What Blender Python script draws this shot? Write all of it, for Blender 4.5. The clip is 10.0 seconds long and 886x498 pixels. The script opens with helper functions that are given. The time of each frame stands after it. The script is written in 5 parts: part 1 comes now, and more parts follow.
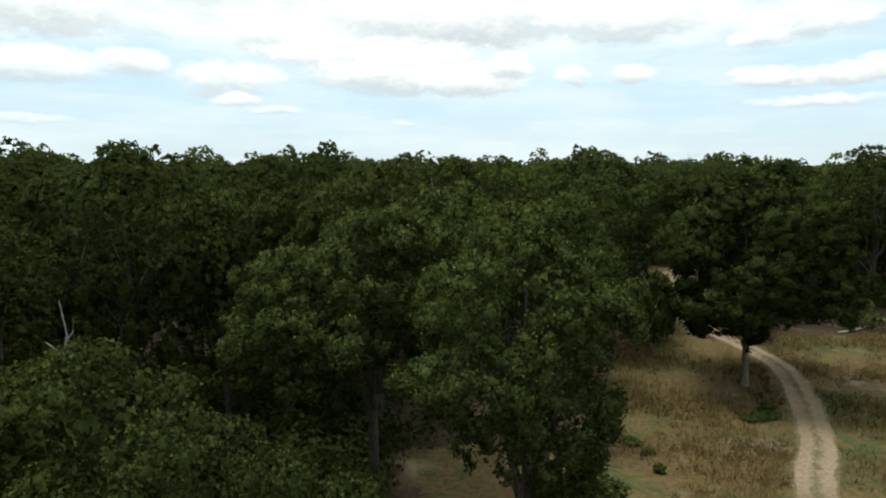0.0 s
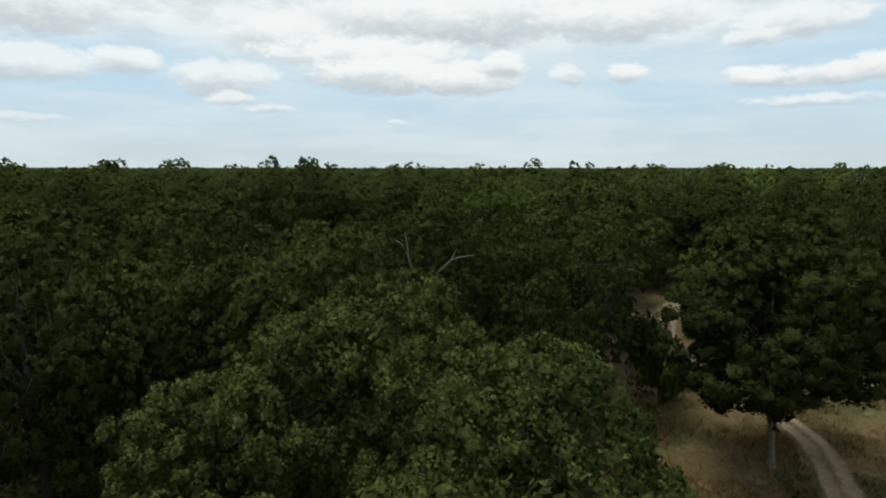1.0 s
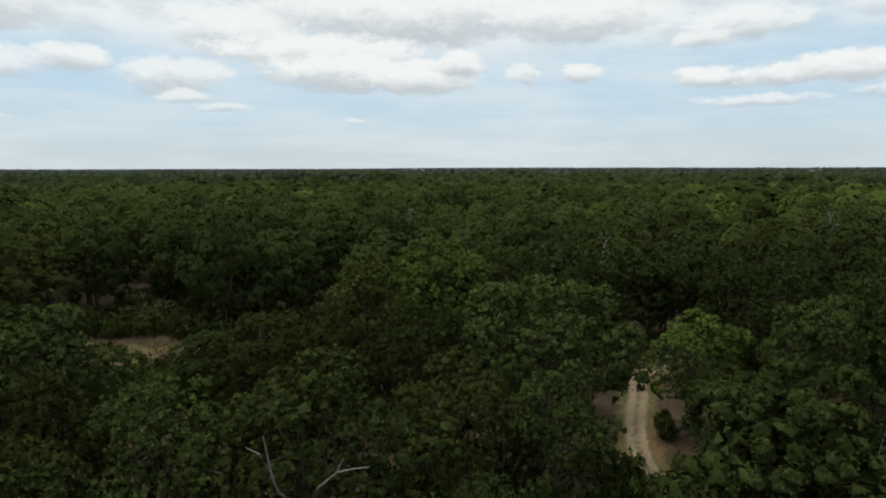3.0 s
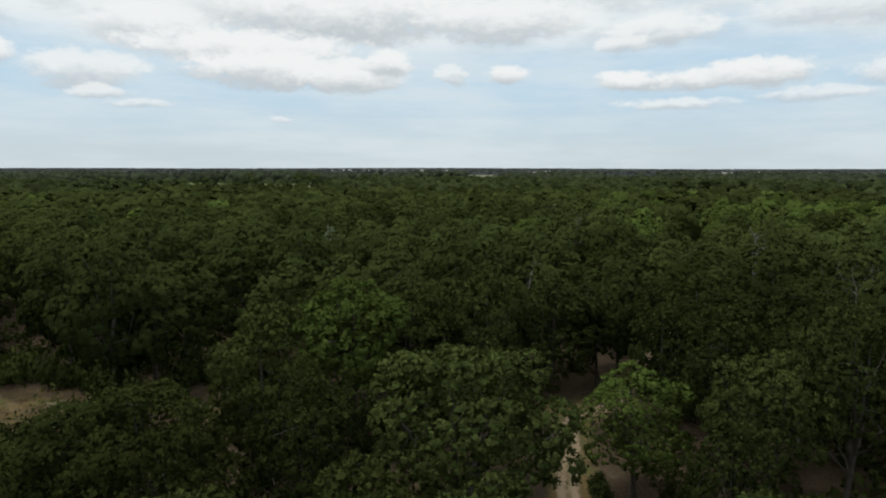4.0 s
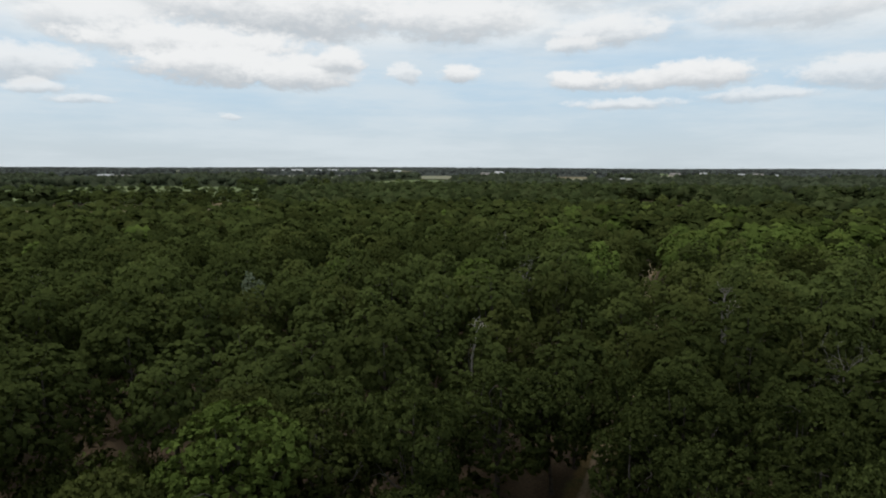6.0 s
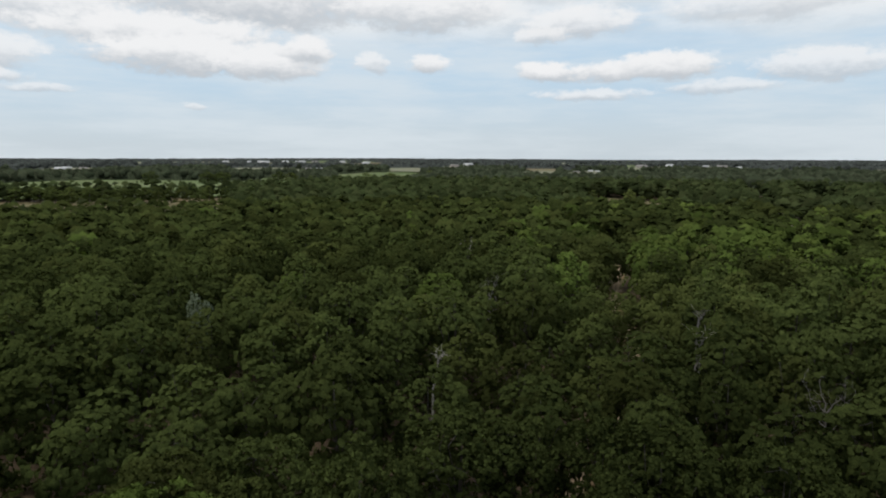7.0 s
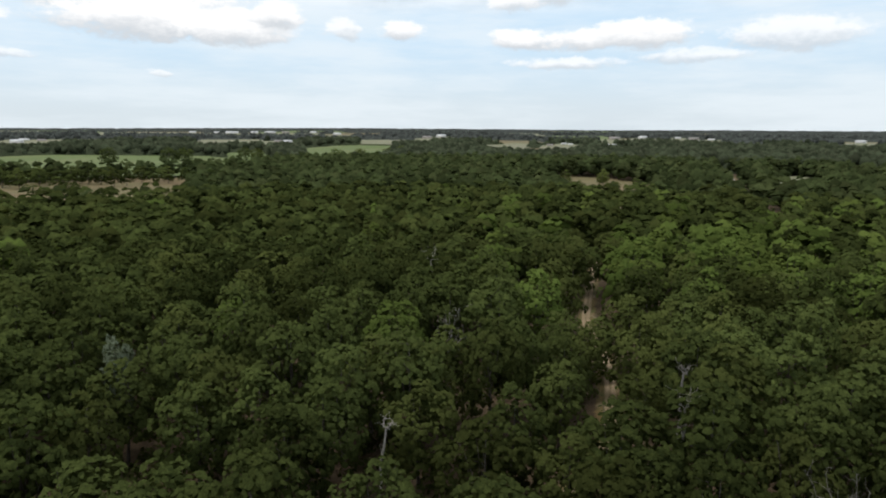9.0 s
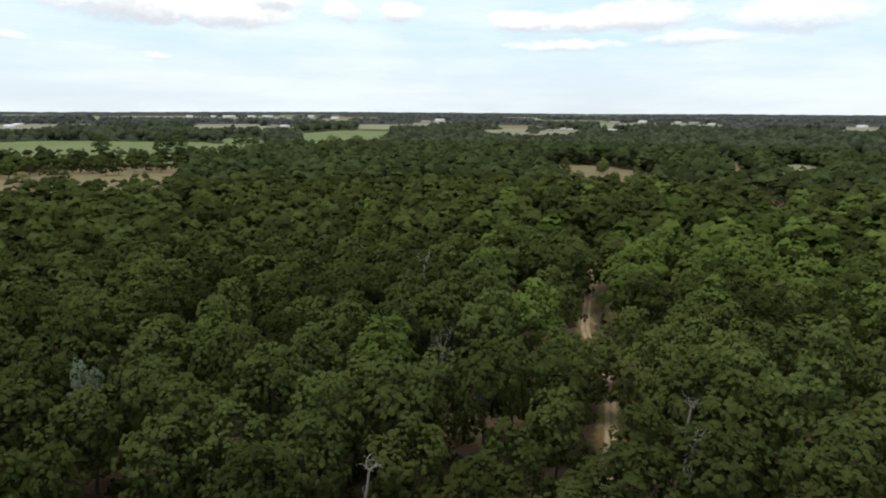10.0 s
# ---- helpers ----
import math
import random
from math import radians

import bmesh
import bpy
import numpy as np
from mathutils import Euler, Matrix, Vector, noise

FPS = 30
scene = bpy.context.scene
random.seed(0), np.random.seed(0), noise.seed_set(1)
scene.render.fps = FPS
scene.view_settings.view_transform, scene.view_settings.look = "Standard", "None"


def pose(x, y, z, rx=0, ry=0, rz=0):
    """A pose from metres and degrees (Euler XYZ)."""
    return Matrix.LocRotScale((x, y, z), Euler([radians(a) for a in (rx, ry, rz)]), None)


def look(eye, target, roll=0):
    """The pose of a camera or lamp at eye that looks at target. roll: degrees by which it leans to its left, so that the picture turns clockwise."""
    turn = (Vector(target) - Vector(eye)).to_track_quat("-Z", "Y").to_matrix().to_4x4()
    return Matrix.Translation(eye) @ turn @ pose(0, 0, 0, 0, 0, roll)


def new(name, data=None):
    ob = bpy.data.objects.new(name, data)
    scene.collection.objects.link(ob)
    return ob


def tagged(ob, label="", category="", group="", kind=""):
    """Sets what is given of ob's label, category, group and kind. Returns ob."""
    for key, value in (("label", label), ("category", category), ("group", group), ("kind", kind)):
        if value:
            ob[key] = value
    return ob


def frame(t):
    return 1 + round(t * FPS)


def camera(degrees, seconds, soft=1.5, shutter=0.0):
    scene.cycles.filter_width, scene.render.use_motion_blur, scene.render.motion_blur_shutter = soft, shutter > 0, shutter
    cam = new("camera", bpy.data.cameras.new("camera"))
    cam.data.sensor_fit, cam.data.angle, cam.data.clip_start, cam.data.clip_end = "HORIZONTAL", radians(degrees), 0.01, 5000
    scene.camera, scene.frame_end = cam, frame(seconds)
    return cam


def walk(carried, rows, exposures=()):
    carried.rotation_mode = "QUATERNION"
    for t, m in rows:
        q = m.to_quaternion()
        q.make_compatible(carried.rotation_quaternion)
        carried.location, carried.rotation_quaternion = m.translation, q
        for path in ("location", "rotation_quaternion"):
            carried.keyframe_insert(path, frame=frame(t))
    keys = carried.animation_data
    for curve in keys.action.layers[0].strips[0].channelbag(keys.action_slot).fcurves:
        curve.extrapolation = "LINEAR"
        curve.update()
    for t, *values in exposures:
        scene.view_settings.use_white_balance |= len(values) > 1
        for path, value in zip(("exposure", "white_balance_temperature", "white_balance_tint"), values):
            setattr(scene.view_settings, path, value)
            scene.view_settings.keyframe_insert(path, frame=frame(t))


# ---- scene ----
cam = camera(69.1, 10.0, soft=2.0)
METRES, EYE, TILT, LEAN, TURN = 70.0, 13.0, -7.1, 0.0, 0.0
ROWS = [
    (0.0, 0.0, 0.0, 0.0, 0.0, 0.00, 0.00),
    (0.5, 0.0068, 0.0446, 0.0242, -0.35, -0.07, 0.06),
    (1.0, 0.0136, 0.0845, 0.0489, -0.48, -0.10, 0.05),
    (1.5, 0.0219, 0.1212, 0.0731, -0.52, -0.09, 0.12),
    (2.0, 0.0311, 0.1596, 0.0986, -0.83, -0.12, 0.15),
    (2.5, 0.0424, 0.1987, 0.1244, -1.75, -0.16, 0.39),
    (4.0, 0.0833, 0.328, 0.2007, -10.35, -0.33, 1.19),
    (4.5, 0.1017, 0.3707, 0.2266, -12.29, -0.38, 1.35),
    (5.0, 0.1205, 0.4124, 0.2538, -13.07, -0.38, 1.45),
    (5.5, 0.1395, 0.4537, 0.2817, -13.54, -0.38, 1.50),
    (7.0, 0.2, 0.5676, 0.362, -17.08, -1.47, 1.93),
    (7.5, 0.2207, 0.6031, 0.39, -18.48, -2.07, 2.06),
    (8.0, 0.2414, 0.6379, 0.4175, -19.24, -2.74, 2.08),
    (8.5, 0.2638, 0.672, 0.4443, -19.36, -3.47, 2.08),
    (9.0, 0.2862, 0.707, 0.4722, -19.4, -4.23, 2.11),
    (9.5, 0.3078, 0.7426, 0.4973, -19.44, -4.98, 2.08),
    (10.0, 0.3288, 0.7782, 0.5216, -19.5, -5.66, 2.11),
]
EXPOSURES = [(0.0, 0.28, 6450, 3), (0.6, 0.03, 6400, 4), (1.2, -0.04, 6400, 5), (2.5, -0.06, 6420, 6), (6.2, -0.12, 6420, 9), (7.5, -0.08, 6420, 10), (8.5, 0.05, 6450, 10), (10.0, 0.34, 6500, 10)]
walk(cam, [(t, pose(0, 0, EYE, TILT, LEAN, TURN) @ pose(METRES * x, METRES * y, METRES * z, 90 + pitch, roll, yaw)) for t, x, y, z, yaw, pitch, roll in ROWS], EXPOSURES)

# ---- world, sun ----
SUN_ELEVATION, SUN_TURN = 70.0, 288.0
world = bpy.data.worlds.new("sky")
scene.world = world
world.use_nodes = True


class Net:
    """Helpers for building node trees."""

    def __init__(self, tree):
        self.t = tree
        tree.nodes.clear()

    def add(self, kind, **props):
        n = self.t.nodes.new(kind)
        for k, v in props.items():
            setattr(n, k, v)
        return n

    def put(self, value, socket):
        if isinstance(value, bpy.types.NodeSocket):
            self.t.links.new(value, socket)
        else:
            socket.default_value = value

    def m(self, op, a, b=0.0, c=0.0, clamp=False):
        n = self.add("ShaderNodeMath", operation=op, use_clamp=clamp)
        for v, s in zip((a, b, c), n.inputs):
            self.put(v, s)
        return n.outputs[0]

    def mix(self, f, a, b, blend="MIX"):
        n = self.add("ShaderNodeMix", data_type="RGBA", blend_type=blend)
        self.put(f, n.inputs[0])
        self.put(a if isinstance(a, bpy.types.NodeSocket) else (*a, 1), n.inputs[6])
        self.put(b if isinstance(b, bpy.types.NodeSocket) else (*b, 1), n.inputs[7])
        return n.outputs[2]

    def noise(self, vec, scale, detail=4.0, rough=0.55, colour=False):
        n = self.add("ShaderNodeTexNoise")
        if vec is not None:
            self.put(vec, n.inputs["Vector"])
        n.inputs["Scale"].default_value, n.inputs["Detail"].default_value = scale, detail
        n.inputs["Roughness"].default_value = rough
        return n.outputs[1 if colour else 0]

    def xyz(self, x, y, z):
        n = self.add("ShaderNodeCombineXYZ")
        for v, s in zip((x, y, z), n.inputs):
            self.put(v, s)
        return n.outputs[0]

    def step(self, v, lo, hi):
        n = self.add("ShaderNodeMapRange", interpolation_type="SMOOTHSTEP")
        for a, s in zip((v, lo, hi, 0.0, 1.0), n.inputs):
            self.put(a, s)
        return n.outputs[0]


def build_sky():
    w = Net(world.node_tree)
    sky = w.add("ShaderNodeTexSky", sky_type="NISHITA", sun_disc=False)
    sky.sun_elevation, sky.sun_rotation = radians(SUN_ELEVATION), radians(SUN_TURN)
    sky.air_density, sky.dust_density = 1.0, 1.6
    way = w.add("ShaderNodeTexCoord").outputs["Generated"]
    sep = w.add("ShaderNodeSeparateXYZ")
    w.put(way, sep.inputs[0])
    x, y, z = sep.outputs
    deg = 180 / math.pi
    az = w.m("MULTIPLY", w.m("ARCTAN2", x, y), deg)
    el = w.m("MULTIPLY", w.m("ARCSINE", z), deg)
    fine = w.noise(w.xyz(w.m("MULTIPLY", az, 0.13), w.m("MULTIPLY", el, 0.34), 3.0), 1.6, 8.0, 0.62)
    puff = w.noise(w.xyz(w.m("MULTIPLY", az, 0.33), w.m("MULTIPLY", el, 0.62), 7.0), 1.5, 6.0, 0.6)
    soft = w.noise(w.xyz(w.m("MULTIPLY", az, 0.05), w.m("MULTIPLY", el, 0.30), 9.0), 1.0, 6.0, 0.62)
    # clear sky between the clouds, paler towards the horizon
    blue = w.mix(1.0, sky.outputs[0], (0.105, 0.105, 0.105), "MULTIPLY")
    base = w.mix(w.step(el, 8.0, -0.5), (0.60, 0.79, 0.96), (0.715, 0.80, 0.855))
    base = w.mix(0.12, base, blue)
    # thin streaks of high cloud
    col = w.mix(w.m("MULTIPLY", w.step(soft, 0.36, 0.66), 0.7), base, (0.80, 0.87, 0.915))
    # broken deck above
    low = w.m("MAXIMUM", z, 0.06)
    deck_at = w.xyz(w.m("DIVIDE", x, low), w.m("DIVIDE", y, low), 1.5)
    deck = w.noise(deck_at, 0.55, 6.0, 0.55)
    deck_mask = w.m("MULTIPLY", w.step(deck, 0.30, 0.55), w.step(el, 8.0, 12.0))
    deck_col = w.mix(w.step(fine, 0.35, 0.62), (0.76, 0.80, 0.83), (0.95, 0.97, 0.98))
    col = w.mix(deck_mask, col, deck_col)
    # the banks that stand over the horizon: azimuth, elevation, half width, half height, weight
    banks = [
        (1.0, 13.0, 15.0, 3.2, 1.0), (15.0, 12.4, 8.0, 2.2, 0.9), (28.5, 11.0, 5.0, 1.5, 0.85), (25.5, 10.0, 2.6, 0.9, 0.8), (42.0, 11.8, 8.0, 1.6, 0.6), (-31.5, 12.4, 7.0, 3.0, 0.9), (-13.0, 11.0, 5.5, 2.2, 0.85),
        (-6.0, 9.6, 10.0, 1.9, 1.0), (-32.0, 7.6, 6.5, 1.5, 0.8), (-24.8, 8.2, 3.2, 1.3, 0.9), (-18.0, 7.4, 4.6, 1.7, 0.8), (-17.0, 5.7, 2.6, 0.6, 0.75), (-14.0, 4.9, 3.0, 0.4, 0.6),
        (-3.5, 8.0, 9.5, 1.7, 1.0), (2.5, 7.6, 5.5, 1.5, 1.0), (5.8, 8.7, 2.4, 1.4, 1.0), (10.9, 7.8, 1.3, 0.95, 0.75), (16.0, 7.7, 2.1, 0.9, 0.95),
        (30.0, 5.2, 4.6, 0.6, 0.75), (26.6, 7.1, 3.4, 1.0, 1.0), (31.5, 7.0, 4.2, 1.0, 1.0), (36.0, 7.4, 4.6, 1.4, 1.0), (40.0, 5.5, 5.0, 0.7, 0.65), (47.0, 6.9, 5.5, 1.3, 0.75),
        (-3.9, 4.0, 0.8, 0.35, 0.55), (-33.0, 3.7, 4.5, 0.45, 0.45), (-41.0, 8.5, 5.0, 2.2, 0.8),
    ]
    drift = w.noise(w.xyz(w.m("MULTIPLY", az, 0.22), w.m("MULTIPLY", el, 0.5), 21.0), 1.3, 5.0, 0.6, True)
    shift = w.add("ShaderNodeSeparateColor")
    w.put(drift, shift.inputs[0])
    waz = w.m("ADD", az, w.m("MULTIPLY", w.m("SUBTRACT", shift.outputs[0], 0.5), 3.6))
    wel = w.m("ADD", el, w.m("MULTIPLY", w.m("SUBTRACT", shift.outputs[1], 0.5), 1.5))
    curl = w.noise(w.xyz(w.m("MULTIPLY", az, 0.9), w.m("MULTIPLY", el, 1.5), 4.0), 1.5, 6.0, 0.62)
    ripple = w.m("ADD", w.m("MULTIPLY", w.m("SUBTRACT", puff, 0.5), 1.5), w.m("MULTIPLY", w.m("SUBTRACT", curl, 0.5), 0.85))
    for a, e, hw, hh, weight in banks:
        u = w.m("DIVIDE", w.m("SUBTRACT", waz, a), hw)
        v = w.m("DIVIDE", w.m("SUBTRACT", wel, e), hh)
        d = w.m("ADD", w.m("MULTIPLY", u, u), w.m("MULTIPLY", v, v))
        body = w.m("ADD", w.m("SUBTRACT", 1.0, d), ripple)
        mask = w.m("MULTIPLY", w.step(body, -0.14, 0.68), weight)
        lift = w.m("ADD", w.m("ADD", v, w.m("MULTIPLY", ripple, 0.62)), 0.12)
        tone = w.mix(w.step(lift, -0.7, 0.4), (0.60, 0.64, 0.68), (1.0, 1.0, 1.0))
        col = w.mix(mask, col, tone)
    # the ground side of the sphere
    col = w.mix(w.step(el, -0.6, -2.0), col, (0.05, 0.06, 0.04))
    back = w.add("ShaderNodeBackground")
    w.put(col, back.inputs[0])
    back.inputs[1].default_value = 0.95
    w.t.links.new(back.outputs[0], w.add("ShaderNodeOutputWorld").inputs[0])


build_sky()
sun_data = bpy.data.lights.new("sun", "SUN")
sun_data.energy, sun_data.angle, sun_data.color = 2.3, radians(22), (1.0, 0.95, 0.87)
sun = new("sun", sun_data)
turn, rise = radians(SUN_TURN), radians(SUN_ELEVATION)
sun_way = Vector((math.sin(turn) * math.cos(rise), math.cos(turn) * math.cos(rise), math.sin(rise)))
sun.matrix_world = look(sun_way * 300, (0, 0, 0))


# ---- materials ----
def material(name):
    mat = bpy.data.materials.new(name)
    mat.use_nodes = True
    return mat, Net(mat.node_tree)


def finish(n, shader):
    n.t.links.new(shader, n.add("ShaderNodeOutputMaterial").inputs[0])


def principled(n, colour, rough=0.8, bump=None, strength=0.5, distance=0.02, metal=0.0):
    p = n.add("ShaderNodeBsdfPrincipled")
    n.put(colour if isinstance(colour, bpy.types.NodeSocket) else (*colour, 1), p.inputs["Base Color"])
    n.put(rough, p.inputs["Roughness"])
    p.inputs["Metallic"].default_value = metal
    p.inputs["Specular IOR Level"].default_value = 0.25
    if bump is not None:
        b = n.add("ShaderNodeBump")
        b.inputs["Strength"].default_value, b.inputs["Distance"].default_value = strength, distance
        n.put(bump, b.inputs["Height"])
        n.t.links.new(b.outputs[0], p.inputs["Normal"])
    return p.outputs[0]


def leaf_material(name, dark, pale, warm, per_tree):
    """Foliage: every leaf, every clump and every tree a little different in hue."""
    mat, n = material(name)
    geo = n.add("ShaderNodeNewGeometry")
    leaf = geo.outputs["Random Per Island"]
    pos = geo.outputs["Position"]
    if per_tree == "object":
        hue = n.add("ShaderNodeSeparateColor")
        n.put(n.add("ShaderNodeObjectInfo").outputs["Color"], hue.inputs[0])
        tree = hue.outputs[0]
        gain = n.m("MULTIPLY", hue.outputs[1], n.m("MULTIPLY_ADD", n.m("MULTIPLY_ADD", leaf, 2.0, -1.0), hue.outputs[2], 1.0))
    else:
        tree = n.add("ShaderNodeAttribute", attribute_name="tint").outputs["Fac"]
        gain = n.m("MULTIPLY_ADD", n.m("FRACT", n.m("MULTIPLY", tree, 7.31)), 0.8, 0.54)
    clump = n.noise(pos, 0.55, 2.0)
    # random leaf-tone flecks, contrast raised to put leaf glints into the colour
    fleck = n.step(n.noise(pos, 6.5, 3.0, 0.75), 0.38, 0.64)
    tone = n.m("ADD", n.m("MULTIPLY_ADD", leaf, 0.2, 0.08), n.m("MULTIPLY", n.step(clump, 0.3, 0.62), 0.22))
    col = n.mix(n.m("MULTIPLY_ADD", fleck, 0.5, tone), dark, pale)
    col = n.mix(n.m("MULTIPLY", n.step(tree, 0.5, 1.0), 0.36), col, warm)
    gain = n.m("MULTIPLY", gain, 0.83)
    grey = n.xyz(gain, gain, gain)
    col = n.mix(1.0, col, grey, "MULTIPLY")
    diff = n.add("ShaderNodeBsdfDiffuse")
    n.put(col, diff.inputs[0])
    tr = n.add("ShaderNodeBsdfTranslucent")
    n.put(n.mix(1.0, col, (1.05, 1.1, 0.8), "MULTIPLY"), tr.inputs[0])
    a = n.add("ShaderNodeMixShader")
    a.inputs[0].default_value = 0.3
    n.t.links.new(diff.outputs[0], a.inputs[1])
    n.t.links.new(tr.outputs[0], a.inputs[2])
    finish(n, a.outputs[0])
    return mat


DARK, PALE, WARM = (0.015, 0.023, 0.0085), (0.079, 0.099, 0.029), (0.068, 0.073, 0.021)
M_LEAF = leaf_material("oak_leaves", DARK, PALE, WARM, "object")
M_WOODS = leaf_material("woodland_leaves", DARK, PALE, WARM, "attribute")
# lighter greens for pale oaks, and for sunlight put into one patch's leaf colour
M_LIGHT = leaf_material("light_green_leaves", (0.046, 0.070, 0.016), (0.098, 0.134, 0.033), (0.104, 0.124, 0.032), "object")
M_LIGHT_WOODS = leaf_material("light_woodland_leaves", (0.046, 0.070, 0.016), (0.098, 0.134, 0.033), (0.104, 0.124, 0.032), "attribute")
# haze put into the leaf colour: duller, then greyer and paler with distance
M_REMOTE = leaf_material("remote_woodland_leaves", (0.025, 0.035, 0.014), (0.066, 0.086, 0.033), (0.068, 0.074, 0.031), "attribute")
M_HORIZON = leaf_material("hazed_woodland_leaves", (0.034, 0.045, 0.026), (0.074, 0.090, 0.054), (0.076, 0.082, 0.052), "attribute")
M_HAZY = leaf_material("hazed_plain_leaves", (0.056, 0.066, 0.060), (0.092, 0.102, 0.096), (0.092, 0.098, 0.092), "attribute")
M_GREY_LEAF = leaf_material("grey_green_leaves", (0.04, 0.055, 0.035), (0.085, 0.10, 0.07), (0.085, 0.10, 0.065), "object")


def bark_material(name, dark, pale):
    mat, n = material(name)
    pos = n.add("ShaderNodeTexCoord").outputs["Object"]
    mp = n.add("ShaderNodeMapping")
    mp.inputs["Scale"].default_value = (9, 9, 1.6)
    n.put(pos, mp.inputs[0])
    f = n.noise(mp.outputs[0], 2.0, 6.0, 0.65)
    g = n.noise(pos, 0.8, 3.0)
    col = n.mix(n.step(f, 0.35, 0.65), dark, pale)
    col = n.mix(n.m("MULTIPLY", n.step(g, 0.5, 0.7), 0.5), col, (0.15, 0.15, 0.12))
    finish(n, principled(n, col, 0.9, f, 0.9, 0.04))
    return mat


M_BARK = bark_material("oak_bark", (0.032, 0.027, 0.022), (0.088, 0.076, 0.064))
M_PALEBARK = bark_material("pale_oak_bark", (0.085, 0.078, 0.066), (0.20, 0.185, 0.16))
M_DEADWOOD = bark_material("bleached_dead_wood", (0.16, 0.15, 0.13), (0.32, 0.30, 0.27))
M_PALEWOOD = bark_material("weathered_dead_wood", (0.11, 0.10, 0.09), (0.21, 0.195, 0.175))
M_GREYWOOD = bark_material("grey_dead_wood", (0.075, 0.068, 0.060), (0.15, 0.138, 0.122))


def ground_material():
    mat, n = material("sandy_ground")
    pos = n.add("ShaderNodeNewGeometry").outputs["Position"]
    cover = n.add("ShaderNodeAttribute", attribute_name="cover").outputs["Fac"]
    big = n.noise(pos, 0.11, 4.0)
    mid = n.noise(pos, 0.45, 5.0, 0.6)
    fine = n.noise(pos, 4.0, 6.0, 0.7)
    litter = n.mix(n.step(fine, 0.35, 0.7), (0.032, 0.022, 0.012), (0.074, 0.051, 0.028))
    litter = n.mix(n.m("MULTIPLY", n.step(mid, 0.55, 0.72), 0.6), litter, (0.10, 0.078, 0.048))
    straw = n.mix(n.step(fine, 0.32, 0.68), (0.064, 0.047, 0.018), (0.150, 0.108, 0.045))
    green = n.mix(n.step(fine, 0.32, 0.68), (0.036, 0.046, 0.013), (0.088, 0.094, 0.030))
    grass = n.mix(n.step(n.m("ADD", n.m("MULTIPLY", mid, 0.6), n.m("MULTIPLY", n.noise(pos, 1.6, 3.0), 0.4)), 0.42, 0.56), straw, green)
    rust = n.mix(n.step(fine, 0.3, 0.7), (0.082, 0.051, 0.019), (0.165, 0.106, 0.045))
    grass = n.mix(n.m("MULTIPLY", n.step(big, 0.42, 0.60), 0.75), grass, rust)
    sand = n.noise(pos, 0.24, 5.0, 0.62)
    grass = n.mix(n.m("MULTIPLY", n.step(sand, 0.55, 0.68), 0.75), grass, (0.24, 0.19, 0.135))
    edge = n.m("ADD", cover, n.m("MULTIPLY", n.m("SUBTRACT", mid, 0.5), 0.9))
    col = n.mix(n.step(edge, 0.35, 0.6), litter, grass)
    finish(n, principled(n, col, 0.95, fine, 0.8, 0.08))
    return mat


def field_material(name, a, b, c):
    mat, n = material(name)
    pos = n.add("ShaderNodeNewGeometry").outputs["Position"]
    big = n.noise(pos, 0.012, 4.0)
    fine = n.noise(pos, 0.15, 5.0, 0.65)
    col = n.mix(n.step(fine, 0.35, 0.65), a, b)
    col = n.mix(n.m("MULTIPLY", n.step(big, 0.45, 0.62), 0.7), col, c)
    finish(n, principled(n, col, 0.95, fine, 0.5, 0.1))
    return mat


def track_material():
    mat, n = material("pale_track_sand")
    geo = n.add("ShaderNodeNewGeometry")
    pos = geo.outputs["Position"]
    rut = n.add("ShaderNodeAttribute", attribute_name="rut").outputs["Fac"]
    mid = n.noise(pos, 1.7, 6.0, 0.7)
    fine = n.noise(pos, 6.0, 6.0, 0.7)
    sand = n.mix(n.step(fine, 0.3, 0.7), (0.19, 0.140, 0.088), (0.32, 0.245, 0.165))
    weed = n.mix(n.step(fine, 0.35, 0.65), (0.095, 0.075, 0.036), (0.16, 0.128, 0.07))
    f = n.step(n.m("ADD", rut, n.m("MULTIPLY", n.m("SUBTRACT", mid, 0.5), 1.3)), 0.36, 0.78)
    f = n.m("MULTIPLY", f, n.m("MULTIPLY_ADD", n.step(n.noise(pos, 0.16, 3.0), 0.38, 0.6), 0.5, 0.5))
    finish(n, principled(n, n.mix(f, weed, sand), 0.95, fine, 0.9, 0.05))
    return mat


def plain_material(name, colour, rough=0.7, vary=0.15, scale=2.0, metal=0.0):
    mat, n = material(name)
    pos = n.add("ShaderNodeTexCoord").outputs["Object"]
    f = n.noise(pos, scale, 5.0, 0.6)
    lo = tuple(c * (1 - vary) for c in colour)
    hi = tuple(min(1.0, c * (1 + vary)) for c in colour)
    finish(n, principled(n, n.mix(f, lo, hi), rough, f, 0.2, 0.01, metal))
    return mat


M_GROUND = ground_material()
M_TRACK = track_material()
M_MEADOW = field_material("green_meadow", (0.064, 0.092, 0.027), (0.090, 0.122, 0.037), (0.105, 0.122, 0.046))
M_TAN = field_material("dry_pasture", (0.092, 0.080, 0.037), (0.132, 0.110, 0.051), (0.120, 0.084, 0.043))
M_PALEFIELD = field_material("pale_green_field", (0.115, 0.125, 0.072), (0.155, 0.160, 0.098), (0.150, 0.140, 0.095))
M_ROADSAND = field_material("pale_road_dust", (0.17, 0.155, 0.12), (0.22, 0.20, 0.16), (0.19, 0.17, 0.13))
M_STRAW = leaf_material("dry_grass_blades", (0.092, 0.068, 0.027), (0.185, 0.138, 0.060), (0.120, 0.085, 0.037), "attribute")
